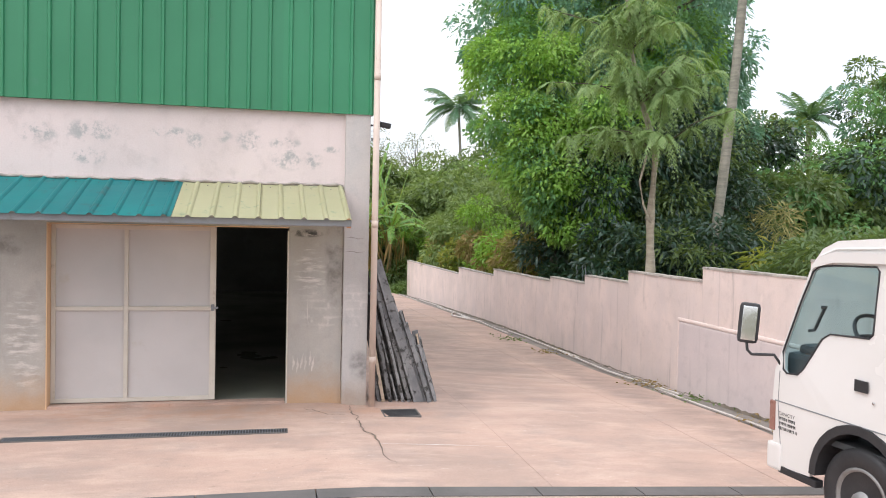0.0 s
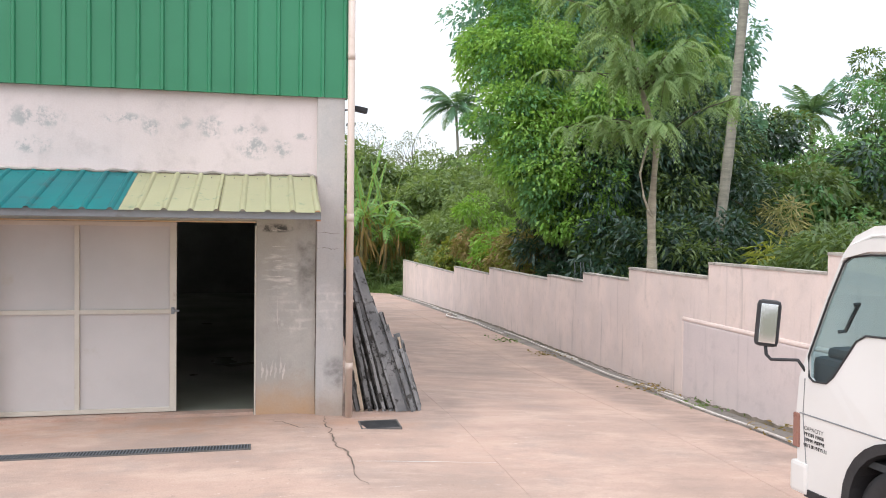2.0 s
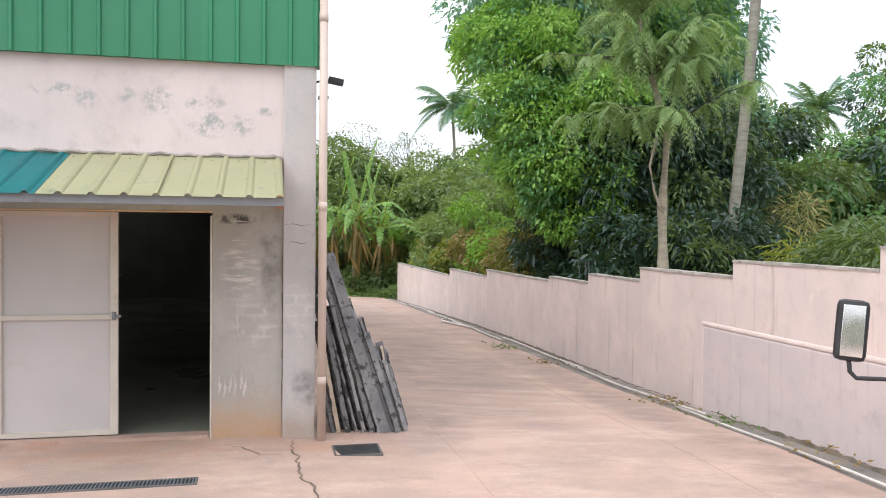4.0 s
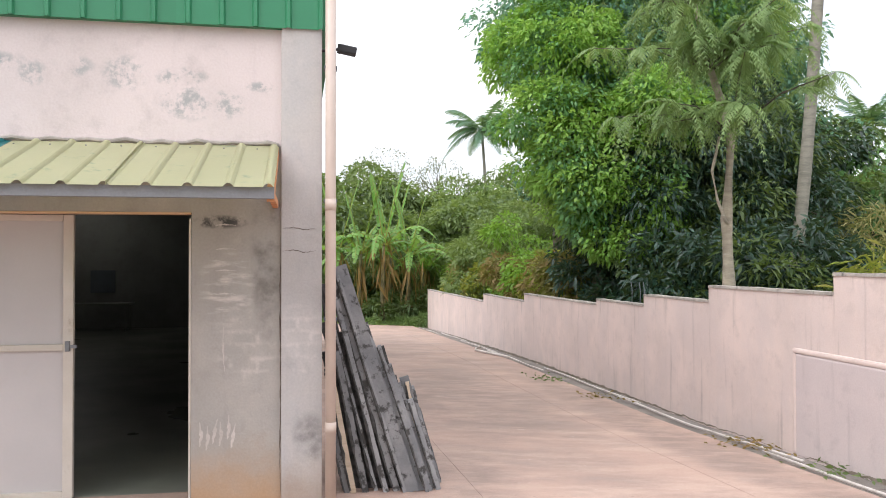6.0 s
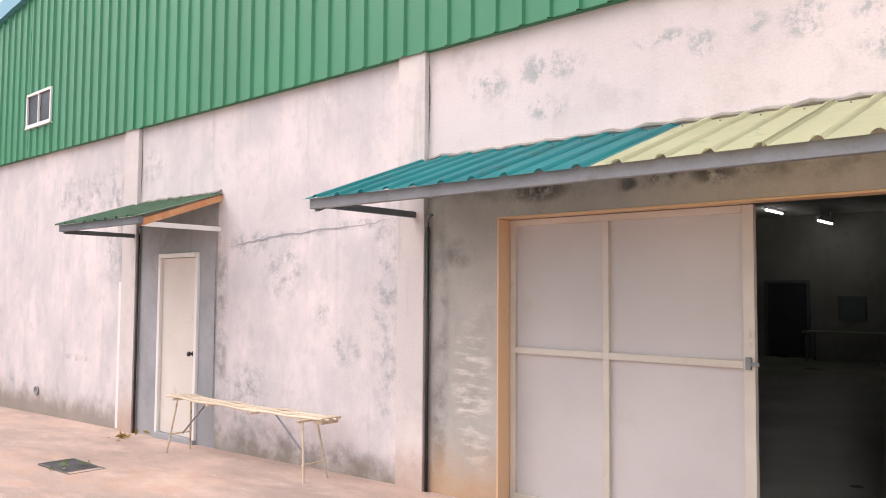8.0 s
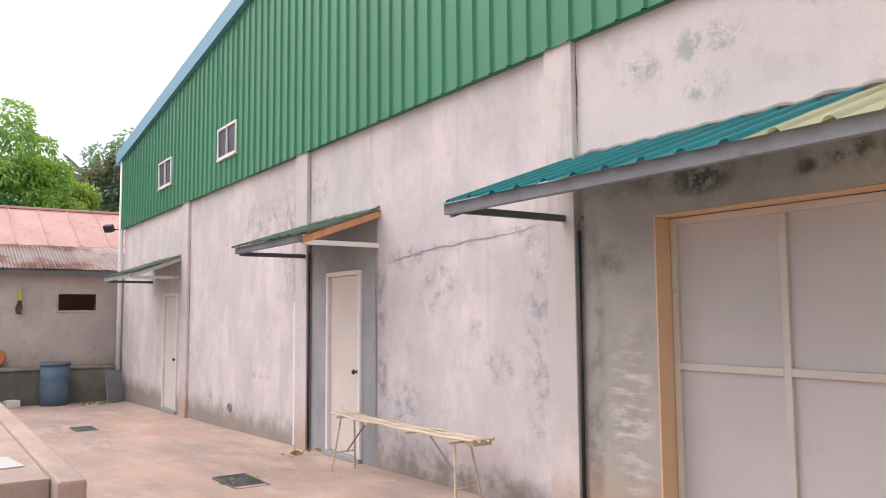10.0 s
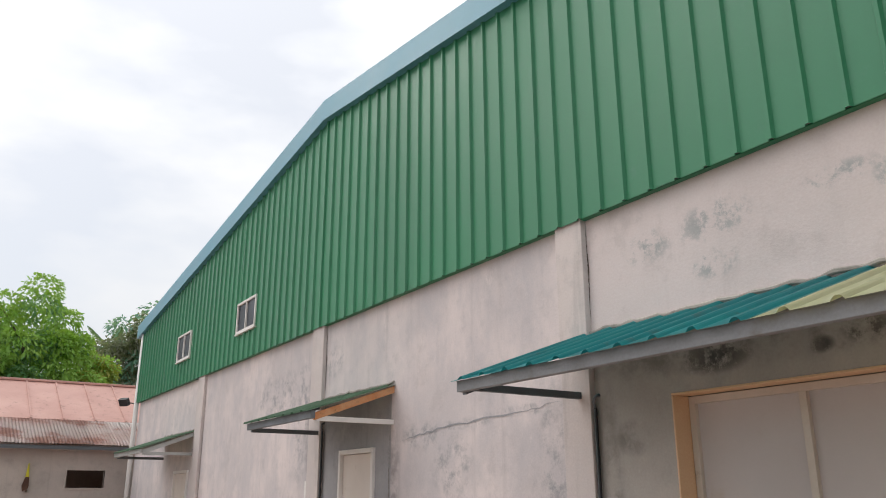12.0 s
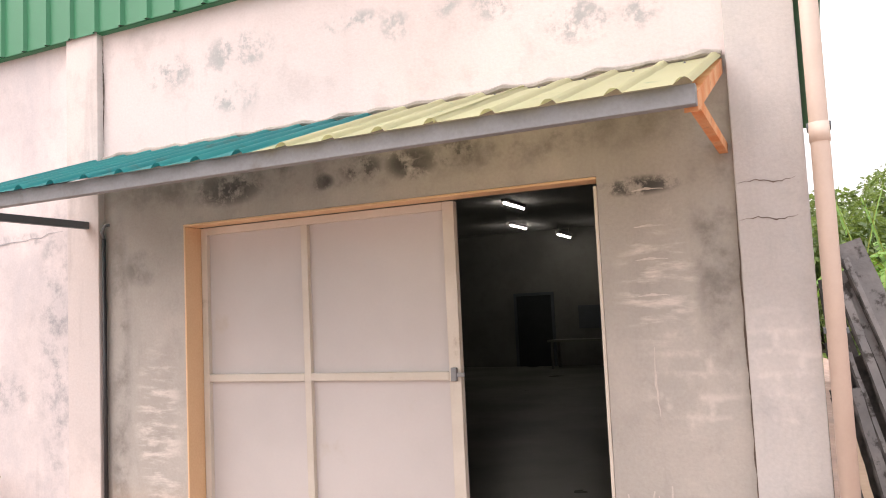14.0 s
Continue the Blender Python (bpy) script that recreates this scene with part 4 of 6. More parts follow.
part("pipe", rod(bmesh.new(), (PX, PY, -0.15), (PX, PY, 5.6), 0.042, seg=18), M_PVC, downpipe, "", True)
for z in (0.55, 2.31, 4.2):
    part("coupling", rod(bmesh.new(), (PX, PY, z - 0.05), (PX, PY, z + 0.04), 0.0455, seg=18), M_PVC, downpipe, "", True)
for z in (1.4, 2.34, 3.4):
    part("clamp", boxed(PX - 0.052, PX + 0.052, PY - 0.01, F - 0.02, z - 0.012, z + 0.012, 0.003), M_STEELDARK, downpipe)
for x, z1, lab in ((-3.565, 2.2, "thin dark pipe down the pilaster edge"), (-8.555, 2.35, "thin dark pipe beside the small door"), (-14.33, 2.3, "thin grey pipe on the far pilaster")):
    p = thing("wall_pipe", lab, "pipe")
    part("pipe", rod(bmesh.new(), (x, F - 0.03, ground_z(x, F)), (x, F - 0.03, z1), 0.014, seg=10), M_BLACK, p, "", True)
    part("elbow", tube(bmesh.new(), [(x, F - 0.03, z1), (x, F - 0.045, z1 + 0.05), (x + 0.03, F - 0.05, z1 + 0.09), (x + 0.045, F - 0.02, z1 + 0.1)], 0.012, 8), M_STEELDARK, p, "", True)
far_pipe = thing("downpipe", "grey white downpipe at the far corner", "pipe")
part("pipe", rod(bmesh.new(), (WL - 0.07, F - 0.08, -0.5), (WL - 0.07, F - 0.08, 5.5), 0.055, seg=14), M_WHITE, far_pipe, "", True)

lamp = thing("floodlight", "black floodlight on the warehouse corner", "lamp")
part("arm", rod(bmesh.new(), (WR, 10.75, 3.6), (WR + 0.14, 10.75, 3.62), 0.012), M_BLACK, lamp)
part("head", box(bmesh.new(), -0.07, 0.09, -0.05, 0.05, -0.035, 0.03, 0.012, pose(WR + 0.2, 10.75, 3.62, 0, 10, 0)), M_BLACK, lamp)
lamp2 = thing("floodlight", "black floodlight at the far corner of the warehouse", "lamp")
part("arm", rod(bmesh.new(), (WL - 0.1, F - 0.05, 3.68), (WL - 0.35, F - 0.25, 3.75), 0.014), M_BLACK, lamp2)
part("head", box(bmesh.new(), -0.12, 0.12, -0.06, 0.06, -0.09, 0.09, 0.015, pose(WL - 0.4, F - 0.3, 3.75, 30, 0, 40)), M_BLACK, lamp2)

# loose plastic pipes in the gutter
rng = random.Random(4)
for k in range(7):
    y0 = 7.6 + k * 4.6
    p = thing("plastic_pipe", "dirty white plastic pipe lying in the gutter", "pipe", "pipes in the gutter")
    xs = 6.28 + 0.12 * (k % 3)
    pts = [(xs + 0.03 * math.sin(1.3 * i + k), y0 + 5.2 * i / 6, ground_z(xs, y0 + 5.2 * i / 6) - 0.005 + 0.006 * (k % 2)) for i in range(7)]
    part("pipe", tube(bmesh.new(), pts, 0.017, 10), M_PVCWHITE, p, "", True)
stub = thing("plastic_pipe", "bent white plastic pipe lying on the slab", "pipe", "pipes in the gutter")
part("pipe", tube(bmesh.new(), [(6.25, 27.5, ground_z(6.1, 27.5) + 0.03), (6.0, 27.0, ground_z(6.0, 27) + 0.035), (5.8, 26.2, ground_z(5.8, 26.2) + 0.035), (5.95, 25.2, ground_z(5.9, 25.2) + 0.035), (6.2, 24.0, ground_z(6.1, 24) + 0.03)], 0.03, 10), M_PVCWHITE, stub, "", True)

# ---- planks leaning on the side wall ----
def plank(xb, xt, zt, width, y, thick, label, mat=M_BOARD):
    """A rough plank that leans on the wall, its broad side towards the yard."""
    z0 = ground_z(xb, y)
    t = thing("plank", label, "plank", "planks leaning on the wall")
    a, b = Vector((xb, y, z0)), Vector((xt, y + 0.02, zt))
    d = (b - a).normalized()
    n = Vector((d.z, 0, -d.x))
    bm = bmesh.new()
    rows = []
    for k in range(21):
        c = a.lerp(b, k / 20)
        w0 = -width * 0.5 + 0.004 * noise.noise((k * 0.9, xb * 9, y))
        w1 = width * 0.5 + 0.005 * noise.noise((k * 1.1, xb * 7, y + 4))
        rows.append([bm.verts.new(c + n * w0), bm.verts.new(c + n * w1), bm.verts.new(c + n * w1 + Vector((0, thick, 0))), bm.verts.new(c + n * w0 + Vector((0, thick, 0)))])
    for r0, r1 in zip(rows, rows[1:]):
        for k in range(4):
            bm.faces.new((r0[k], r0[(k + 1) % 4], r1[(k + 1) % 4], r1[k]))
    bm.faces.new(rows[0])
    bm.faces.new(rows[-1][::-1])
    bmesh.ops.recalc_face_normals(bm, faces=bm.faces[:])
    part("wood", bm, mat, t)
    # splintered bark edge, its black also standing for gap shade
    bm = bmesh.new()
    pts = [a.lerp(b, 0.03 + 0.94 * k / 12) + n * (-width * 0.5 + 0.008 * noise.noise((k * 2.0, xb, 2))) + Vector((0, -0.003, 0)) for k in range(13)]
    tube(bm, pts, [0.005 + 0.022 * abs(noise.noise((k * 1.9, xb * 5, 7))) for k in range(13)], 6)
    part("bark_edge", bm, M_BOARDEDGE_GAP, t, "splintered edge darkened as gap shade")


# x at the foot, x and height at the top, width, distance along the wall
FRONT = [(1.25, 1.13, 0.44, 0.05, 10.84), (1.405, 1.16, 1.10, 0.055, 10.86), (1.58, 1.145, 1.58, 0.045, 10.87), (1.675, 1.155, 1.68, 0.06, 10.9), (1.80, 1.185, 1.82, 0.125, 10.88), (1.90, 1.40, 1.33, 0.055, 10.93), (1.955, 1.60, 0.97, 0.06, 10.9), (1.985, 1.70, 0.80, 0.05, 10.97), (2.02, 1.76, 0.84, 0.08, 11.06), (2.06, 1.83, 0.74, 0.06, 11.14)]
FRONT += [(1.50, 1.14, 1.30, 0.03, 10.92), (1.74, 1.17, 1.74, 0.03, 10.86), (1.86, 1.30, 1.55, 0.035, 10.9), (1.935, 1.52, 1.14, 0.03, 10.87), (2.045, 1.80, 0.66, 0.045, 10.95), (2.09, 1.87, 0.6, 0.05, 11.2), (2.11, 1.92, 0.52, 0.04, 11.28)]
for row in FRONT:
    plank(*row, 0.03, "weathered grey plank leaning on the warehouse wall")
# black backing boards added to stand for shade between the planks
for xb, xt, zt, w in ((1.38, 1.16, 0.95, 0.2), (1.55, 1.2, 1.25, 0.22), (1.72, 1.26, 1.45, 0.2), (1.88, 1.5, 1.1, 0.16)):
    plank(xb, xt, zt, w, 11.02, 0.02, "wide blackened form board in the stack", M_BOARDEDGE_GAP)
plank(1.30, 1.12, 0.88, 0.05, 10.83, 0.02, "short pale offcut propped behind the downpipe", M_WOOD)
plank(1.94, 1.78, 0.80, 0.03, 11.02, 0.02, "thin pale lath among the grey planks", M_WOOD)
# more black planks behind, coloured as the shaded hollow of the stack
rng = random.Random(8)
for k in range(10):
    xb = 1.3 + 0.075 * k + rng.uniform(-0.03, 0.03)
    zt = min(1.65, 0.75 + 1.2 * rng.random()) * (1.0 if k < 6 else 0.5)
    plank(xb, max(1.08, xb - zt * rng.uniform(0.30, 0.36)), zt, rng.uniform(0.05, 0.1), 11.2 + 0.12 * k, 0.04, "blackened plank at the back of the stack", M_BOARDEDGE_GAP)

# ---- trestle bench of poles by the small door ----
bench = thing("trestle_bench", "low bench of pale bamboo slats on thin steel legs", "bench")
bz = 0.50
for k in range(5):
    y = 10.14 + 0.05 * k
    pts = [(-7.02 + 0.05 * math.sin(2.3 * k) + 0.25 * i, y + 0.01 * i + 0.008 * math.sin(1.7 * i + 2 * k), bz - 0.012 * math.sin(math.pi * i / 10) + 0.007 * math.sin(2.1 * i + 3 * k)) for i in range(11)]
    part("slat", tube(bmesh.new(), pts, [0.011 + 0.003 * (i % 3 == k % 3) for i in range(11)], 8), M_WOOD, bench)
for x in (-6.85, -6.2, -5.45, -4.72):
    part("crosspiece", boxed(x - 0.018, x + 0.018, 10.12, 10.46, bz - 0.035, bz - 0.012, 0.005), M_WOOD, bench)
for xe in (-4.53,):
    part("end_block", boxed(xe - 0.12, xe, 10.24, 10.44, bz - 0.045, bz + 0.012, 0.01), M_WOOD, bench, "dark weathered pole ends")
for x, s in ((-6.85, -1), (-4.72, 1)):
    for y in (10.12, 10.40):
        part("leg", rod(bmesh.new(), (x, 10.18 if y < 10.2 else 10.34, bz - 0.02), (x + 0.10 * s, y, ground_z(x, y)), 0.011, seg=8), M_WOOD, bench)
    part("brace", rod(bmesh.new(), (x - 0.48 * s, 10.24, bz - 0.02), (x + 0.02 * s, 10.26, 0.1), 0.009, seg=8), M_STEELGREY, bench)
    part("crossbar", rod(bmesh.new(), (x + 0.06 * s, 10.13, 0.1), (x + 0.06 * s, 10.38, 0.1), 0.009, seg=8), M_WOOD, bench)

# ---- cracks, marks and litter ----
def crack(name, pts, width, up, label, mat=M_CRACK, rough=1.2):
    """A jagged crack as a thin dark ribbon; up is its surface normal."""
    bm = bmesh.new()
    r = random.Random(len(pts))
    fine = []
    for a, b in zip(pts, pts[1:]):
        a, b = Vector(a), Vector(b)
        for k in range(5):
            fine.append(a.lerp(b, k / 5) + Vector([r.uniform(-rough, rough) * width * (1 - abs(u)) for u in up]))
    fine.append(Vector(pts[-1]))
    prev = None
    for i, p in enumerate(fine):
        d = (fine[min(i + 1, len(fine) - 1)] - fine[max(i - 1, 0)]).normalized()
        s = d.cross(Vector(up)) * width * (0.35 + 0.65 * r.random()) * math.sin(math.pi * (i + 0.6) / (len(fine) + 0.4))
        row = [bm.verts.new(p + s), bm.verts.new(p - s)]
        if prev:
            bm.faces.new((prev[0], prev[1], row[1], row[0]))
        prev = row
    return setting(name, bm, mat, label)


def on_ground(pts):
    return [(x, y, ground_z(x, y) + 0.004) for x, y in pts]


# damp algae line along the foot of the boundary wall
for x, y0, y1 in ((BX - 0.049, 7.2, 12.7), (BX - 0.004, 12.85, 39.5)):
    n = round((y1 - y0) / 0.4)
    crack("algae_line", [(x, y0 + (y1 - y0) * i / n, ground_z(6.7, y0 + (y1 - y0) * i / n) - 0.03 + 0.02 * noise.noise((i * 0.8, 3, 1))) for i in range(n + 1)], 0.05, (-1, 0, 0), "dark damp algae at the foot of the wall", M_MOSS, 0.25)
crack("slab_crack", on_ground([(0.85, 10.5), (0.80, 10.2), (0.84, 9.8), (0.82, 9.35), (0.92, 8.95), (0.95, 8.3), (1.02, 7.9)]), 0.014, (0, 0, 1), "jagged crack in the yard slab", M_CRACK, 2.4)
crack("slab_crack", on_ground([(0.15, 10.35), (0.3, 10.2), (0.5, 9.92), (0.75, 9.9)]), 0.010, (0, 0, 1), "thin crack in the yard slab", M_CRACK, 2.4)
crack("chalk_line", on_ground([(0.95, 8.62), (1.6, 8.6), (2.36, 8.56)]), 0.007, (0, 0, 1), "thin white chalk line on the slab", M_WHITE)
for z in (2.12, 1.94):
    crack("pilaster_crack", [(0.72, F - 0.059, z), (0.8, F - 0.059, z + 0.008), (0.9, F - 0.059, z - 0.012), (0.98, F - 0.059, z + 0.006)], 0.004, (0, -1, 0), "thin crack across the pilaster")
crack("wall_crack", [(-6.6, F - 0.004, 2.12), (-6.29, F - 0.004, 2.156), (-5.86, F - 0.004, 2.195), (-5.2, F - 0.004, 2.24), (-4.43, F - 0.004, 2.25), (-4.0, F - 0.004, 2.3)], 0.012, (0, -1, 0), "long level crack in the pale wall", M_DARK_RENDER)
# dark ribbons paint the shade line in the joints beside the pilasters
for x, z0, z1 in ((-3.584, 2.9, 3.70), (-8.574, 2.85, 3.70), (-13.894, -0.2, 3.70), (0.704, -0.02, 2.1), (-6.83, 0.0, 2.3)):
    crack("joint_shade", [(x + 0.004 * math.sin(5 * k), F - 0.004, z0 + (z1 - z0) * k / 8) for k in range(9)], 0.009, (0, -1, 0), "dark joint and painted shade line beside the pilaster", M_CRACK, 0.3)
# chalky scrawl low on the raw wall and the edge of a rubbed patch
for x, z in ((0.10, 0.50), (0.15, 0.47), (0.20, 0.52), (0.25, 0.50), (0.31, 0.55), (0.34, 0.48)):
    crack("rubbed_mark", [(x - 0.015, F - 0.004, z - 0.09), (x, F - 0.004, z), (x + 0.02 * math.sin(40 * x), F - 0.004, z + 0.1)], 0.016, (0, -1, 0), "pale rubbed stroke on the raw wall", M_PALE, 0.25)
crack("rubbed_mark", [(0.275, F - 0.004, 0.99), (0.262, F - 0.004, 1.15), (0.264, F - 0.004, 1.34)], 0.007, (0, -1, 0), "pale edge of a rubbed patch", M_PALE, 0.4)
for z in (2.145, 1.955, 1.785, 1.6):
    crack("rubbed_mark", [(0.2, F - 0.004, z), (0.27, F - 0.004, z + 0.004), (0.36, F - 0.004, z - 0.002)], 0.007, (0, -1, 0), "pale scratch on the raw wall", M_PALE, 0.3)
setting("painted_strip", boxed(-9.1, -8.955, F - 0.006, F - 0.001, -0.15, 1.75), M_WHITE, "white painted strip beside the pilaster")
for x, z in ((-11.6, 0.12),):
    p = thing("pipe_stub", "round pipe end in the foot of the wall", "pipe")
    part("ring", lathe(bmesh.new(), [(0.07, 0.0), (0.07, 0.03), (0.055, 0.03), (0.055, 0.005)], 20, pose(x, F + 0.002, z, 90, 0, 0)), M_DARK_RENDER, p, "", True)


litter_spots = [(5.85, 19.8, 60, 0.18), (6.0, 17.2, 50, 0.16), (6.3, 13.1, 70, 0.2), (6.4, 11.6, 50, 0.2), (6.45, 9.8, 40, 0.2), (-8.3, 10.35, 22, 0.07), (-18.4, 9.9, 60, 0.25)]
REBAR = [(6.82, 17.2), (6.84, 17.42), (6.83, 17.75)]
for x, y in REBAR:
    b = thing("rebar", "short rusty rod sticking out of the wall top", "rod", "rods on the wall")
    part("rod", tube(bmesh.new(), [(x, y, 1.05), (x + 0.01, y, 1.3), (x - 0.01, y + 0.01, 1.48)], 0.008, 6), M_STEELDARK, b)

# ---- raised slab on the yard's near side ----
slab = setting("raised_slab", boxed(-30.0, -6.22, 4.0, 7.28, -1.0, 0.28, 0.015), M_GROUND, "raised concrete slab beside the yard")
setting("slab_kerb", boxed(-30.0, -5.9, 7.285, 7.50, -1.0, 0.30, 0.03), M_GROUND, "rough concrete kerb of the raised slab")
tile = thing("loose_tile", "white flat tile lying on the raised slab", "tile")
part("tile", box(bmesh.new(), -0.3, 0.3, -0.15, 0.15, 0.0, 0.012, 0.003, pose(-7.15, 6.98, 0.281, 0, 0, 8)), M_LEAF, tile)
hose = thing("hose", "blue plastic hose hanging over the slab edge", "hose")
part("hose_pipe", tube(bmesh.new(), [(-7.6, 6.6, 0.3), (-6.8, 6.62, 0.31), (-6.3, 6.66, 0.31), (-6.15, 6.68, 0.25), (-6.12, 6.7, 0.05), (-6.1, 6.72, -0.02)], 0.016, 8), M_BLUEBRIGHT, hose, "", True)

# ---- shed at the yard's end ----
SX = -20.15
ledge = setting("ledge", boxed(-20.14, -19.42, 4.0, 10.45, -1.2, 0.36, 0.02), M_LEDGE, "mossy concrete ledge at the foot of the shed")
setting("ledge_top", boxed(-20.14, -19.38, 4.0, 10.47, 0.364, 0.42, 0.012), M_GUTTER, "worn pale top of the ledge")
shed = thing("shed", "old grey rendered shed with rusty sheet roofs", "shed")
part("wall", holed_wall(3.0, 14.0, -1.2, 2.72, SX - 0.15, SX, [(9.28, 10.12, 1.74, 2.14)], along="y"), M_SHED, shed)
part("back_wall", boxed(-27, -26.85, 3.0, 14.0, -1.2, 3.6), M_SHED, shed)
part("side_wall", boxed(-26.85, SX - 0.15, 3.0, 3.15, -1.2, 2.72), M_SHED, shed)
part("side_wall", boxed(-26.85, SX - 0.15, 13.85, 14.0, -1.2, 2.72), M_SHED, shed)
part("vent_frame", box(box(boxed(SX - 0.1, SX + 0.02, 9.24, 9.28, 1.70, 2.18, 0.004), SX - 0.1, SX + 0.02, 10.12, 10.16, 1.70, 2.18, 0.004), SX - 0.1, SX + 0.03, 9.28, 10.12, 1.70, 1.74, 0.004), M_SHED, shed)


def wavy(x0, z0, x1, z1, y0, y1, pitch=0.076, amp=0.011):
    bm = bmesh.new()
    n = round((y1 - y0) / pitch * 6)
    rows = [[bm.verts.new((x0 + (x1 - x0) * s, y0 + (y1 - y0) * i / n, z0 + (z1 - z0) * s + amp * math.cos(2 * math.pi * i / 6))) for i in range(n + 1)] for s in (0.0, 1.0)]
    for i in range(n):
        bm.faces.new((rows[0][i], rows[0][i + 1], rows[1][i + 1], rows[1][i]))
    bmesh.ops.solidify(bm, geom=bm.faces[:], thickness=0.003)
    return bm


y = 3.0
k = 0
while y < 14.2:
    part("roof_sheet", wavy(-19.75, 2.72 + 0.006 * (k % 2), -21.7, 3.42 + 0.006 * (k % 2), y, y + 0.86), M_ROOFOLD, shed)
    y += 0.84
    k += 1
part("fascia", boxed(-19.86, -19.82, 3.0, 14.2, 2.6, 2.69, 0.004), M_STEELDARK, shed)
house = thing("low_house", "low house behind the shed with a faded reddish roof", "house")
part("gable_wall", boxed(-27.5, -21.9, 7.85, 8.0, -1.2, 3.5), M_SHED, house)
part("gable", prism(bmesh.new(), [(-27.5, 3.5), (-21.9, 3.5), (-24.4, 4.62)], 7.9, 8.0, lambda u, v, w: (u, w, v)), M_STEELDARK, house)
for k in range(14):
    y0 = 7.75 + 0.76 * k
    m = boxed(0, 1, y0, y0 + 0.755, 0, 0.012)
    for v in m.verts:
        v.co = Vector((-21.75 - 2.75 * v.co.x, v.co.y, 3.42 + 1.28 * v.co.x + v.co.z))
    part("roof_sheet", m, M_ROOFPINK, house)
    m = boxed(0, 1, y0 + 0.735, y0 + 0.775, 0.012, 0.045)
    for v in m.verts:
        v.co = Vector((-21.75 - 2.75 * v.co.x, v.co.y, 3.42 + 1.28 * v.co.x + v.co.z))
    part("seam", m, M_ROOFPINK, house)
part("ridge_cap", boxed(-24.62, -24.38, 7.7, 18.5, 4.68, 4.75, 0.02), M_ROOFPINK, house)
part("back_roof", prism(bmesh.new(), [(-24.5, 4.69), (-24.5, 4.72), (-27.6, 3.45), (-27.6, 3.42)], 7.75, 18.4, lambda u, v, w: (u, w, v)), M_ROOFPINK, house)

drum = thing("plastic_drum", "faded blue plastic drum with a dark rim by the ledge", "drum")
dz = ground_z(-19.0, 9.1)
at = Matrix.Translation((-19.05, 9.1, dz))
part("body", lathe(bmesh.new(), [(0.27, 0.0), (0.3, 0.03), (0.305, 0.3), (0.312, 0.33), (0.305, 0.36), (0.31, 0.62), (0.318, 0.65), (0.31, 0.68), (0.3, 0.93), (0.275, 0.93), (0.275, 0.9)], 28, at), M_BLUE, drum, "", True)
part("rim", lathe(bmesh.new(), [(0.3, 0.90), (0.325, 0.90), (0.325, 0.97), (0.28, 0.97), (0.28, 0.935)], 28, at), M_STEELDARK, drum, "dark rim", True)
basin = thing("basin", "bright blue plastic basin on the ledge", "basin")
part("bowl", lathe(bmesh.new(), [(0.14, 0.0), (0.16, 0.01), (0.21, 0.2), (0.225, 0.2), (0.225, 0.215), (0.2, 0.21), (0.15, 0.02)], 24, Matrix.Translation((-19.8, 7.5, 0.42))), M_BLUEBRIGHT, basin, "", True)
lid = thing("round_lid", "orange brown round lid leaning on the shed wall", "lid")
part("disc", lathe(bmesh.new(), [(0.22, -0.01), (0.24, 0.0), (0.24, 0.02), (0.2, 0.03)], 24, pose(-20.05, 7.95, 0.66, 0, 75, 0)), M_ORANGE, lid, "", True)
flag = thing("hanging_cloth", "yellow and brown cloth hanging from the shed wall", "cloth")
part("yellow_end", prism(bmesh.new(), [(8.435, 2.28), (8.455, 2.28), (8.485, 1.98), (8.41, 1.98)], SX + 0.02, SX + 0.07, lambda u, v, w: (w, u, v)), M_YELLOW, flag)
part("brown_end", prism(bmesh.new(), [(8.41, 1.979), (8.485, 1.979), (8.50, 1.80), (8.47, 1.64), (8.43, 1.70), (8.39, 1.66), (8.36, 1.78)], SX + 0.02, SX + 0.09, lambda u, v, w: (w, u, v)), M_BROWN, flag)
block = thing("concrete_block", "pale broken block at the ledge", "block")
part("block", box(bmesh.new(), -0.12, 0.12, -0.15, 0.15, 0.0, 0.16, 0.02, pose(-19.1, 8.25, ground_z(-19.1, 8.25), 0, 0, 15)), M_WHITE, block)
plank = thing("grey_plank", "grey slab leaning on the corner of the warehouse", "slab")
part("slab", box(bmesh.new(), -0.03, 0.03, -0.2, 0.2, 0.0, 0.75, 0.012, pose(-18.85, 10.37, ground_z(-18.9, 10.3), 0, -10, 20)), M_STEELGREY, plank)

# ---- inside the warehouse ----
for x, yy, z in ((-4.38, 21.5, 3.71), (-5.73, 25.5, 3.72), (-4.83, 26.45, 3.48)):
    f = thing("tube_light", "lit fluorescent tube light under the ceiling", "lamp", "tube lights")
    part("fitting", boxed(x - 0.05, x + 0.05, yy - 0.6, yy + 0.6, z - 0.02, z + 0.06, 0.008), M_WHITE, f)
    part("tube", rod(bmesh.new(), (x, yy - 0.57, z - 0.045), (x, yy + 0.57, z - 0.045), 0.02, seg=12), M_TUBE, f)
    for e in (-0.45, 0.45):
        part("hanger", rod(bmesh.new(), (x, yy + e, z + 0.06), (x, yy + e, 3.752), 0.006, seg=6), M_WHITE, f)
inner = thing("inner_doorway", "dark inner door in the back wall", "door")
part("door_leaf", boxed(-6.6, -5.6, WB - 0.05, WB - 0.003, 0.0, 1.95, 0.005), M_SEAT, inner)
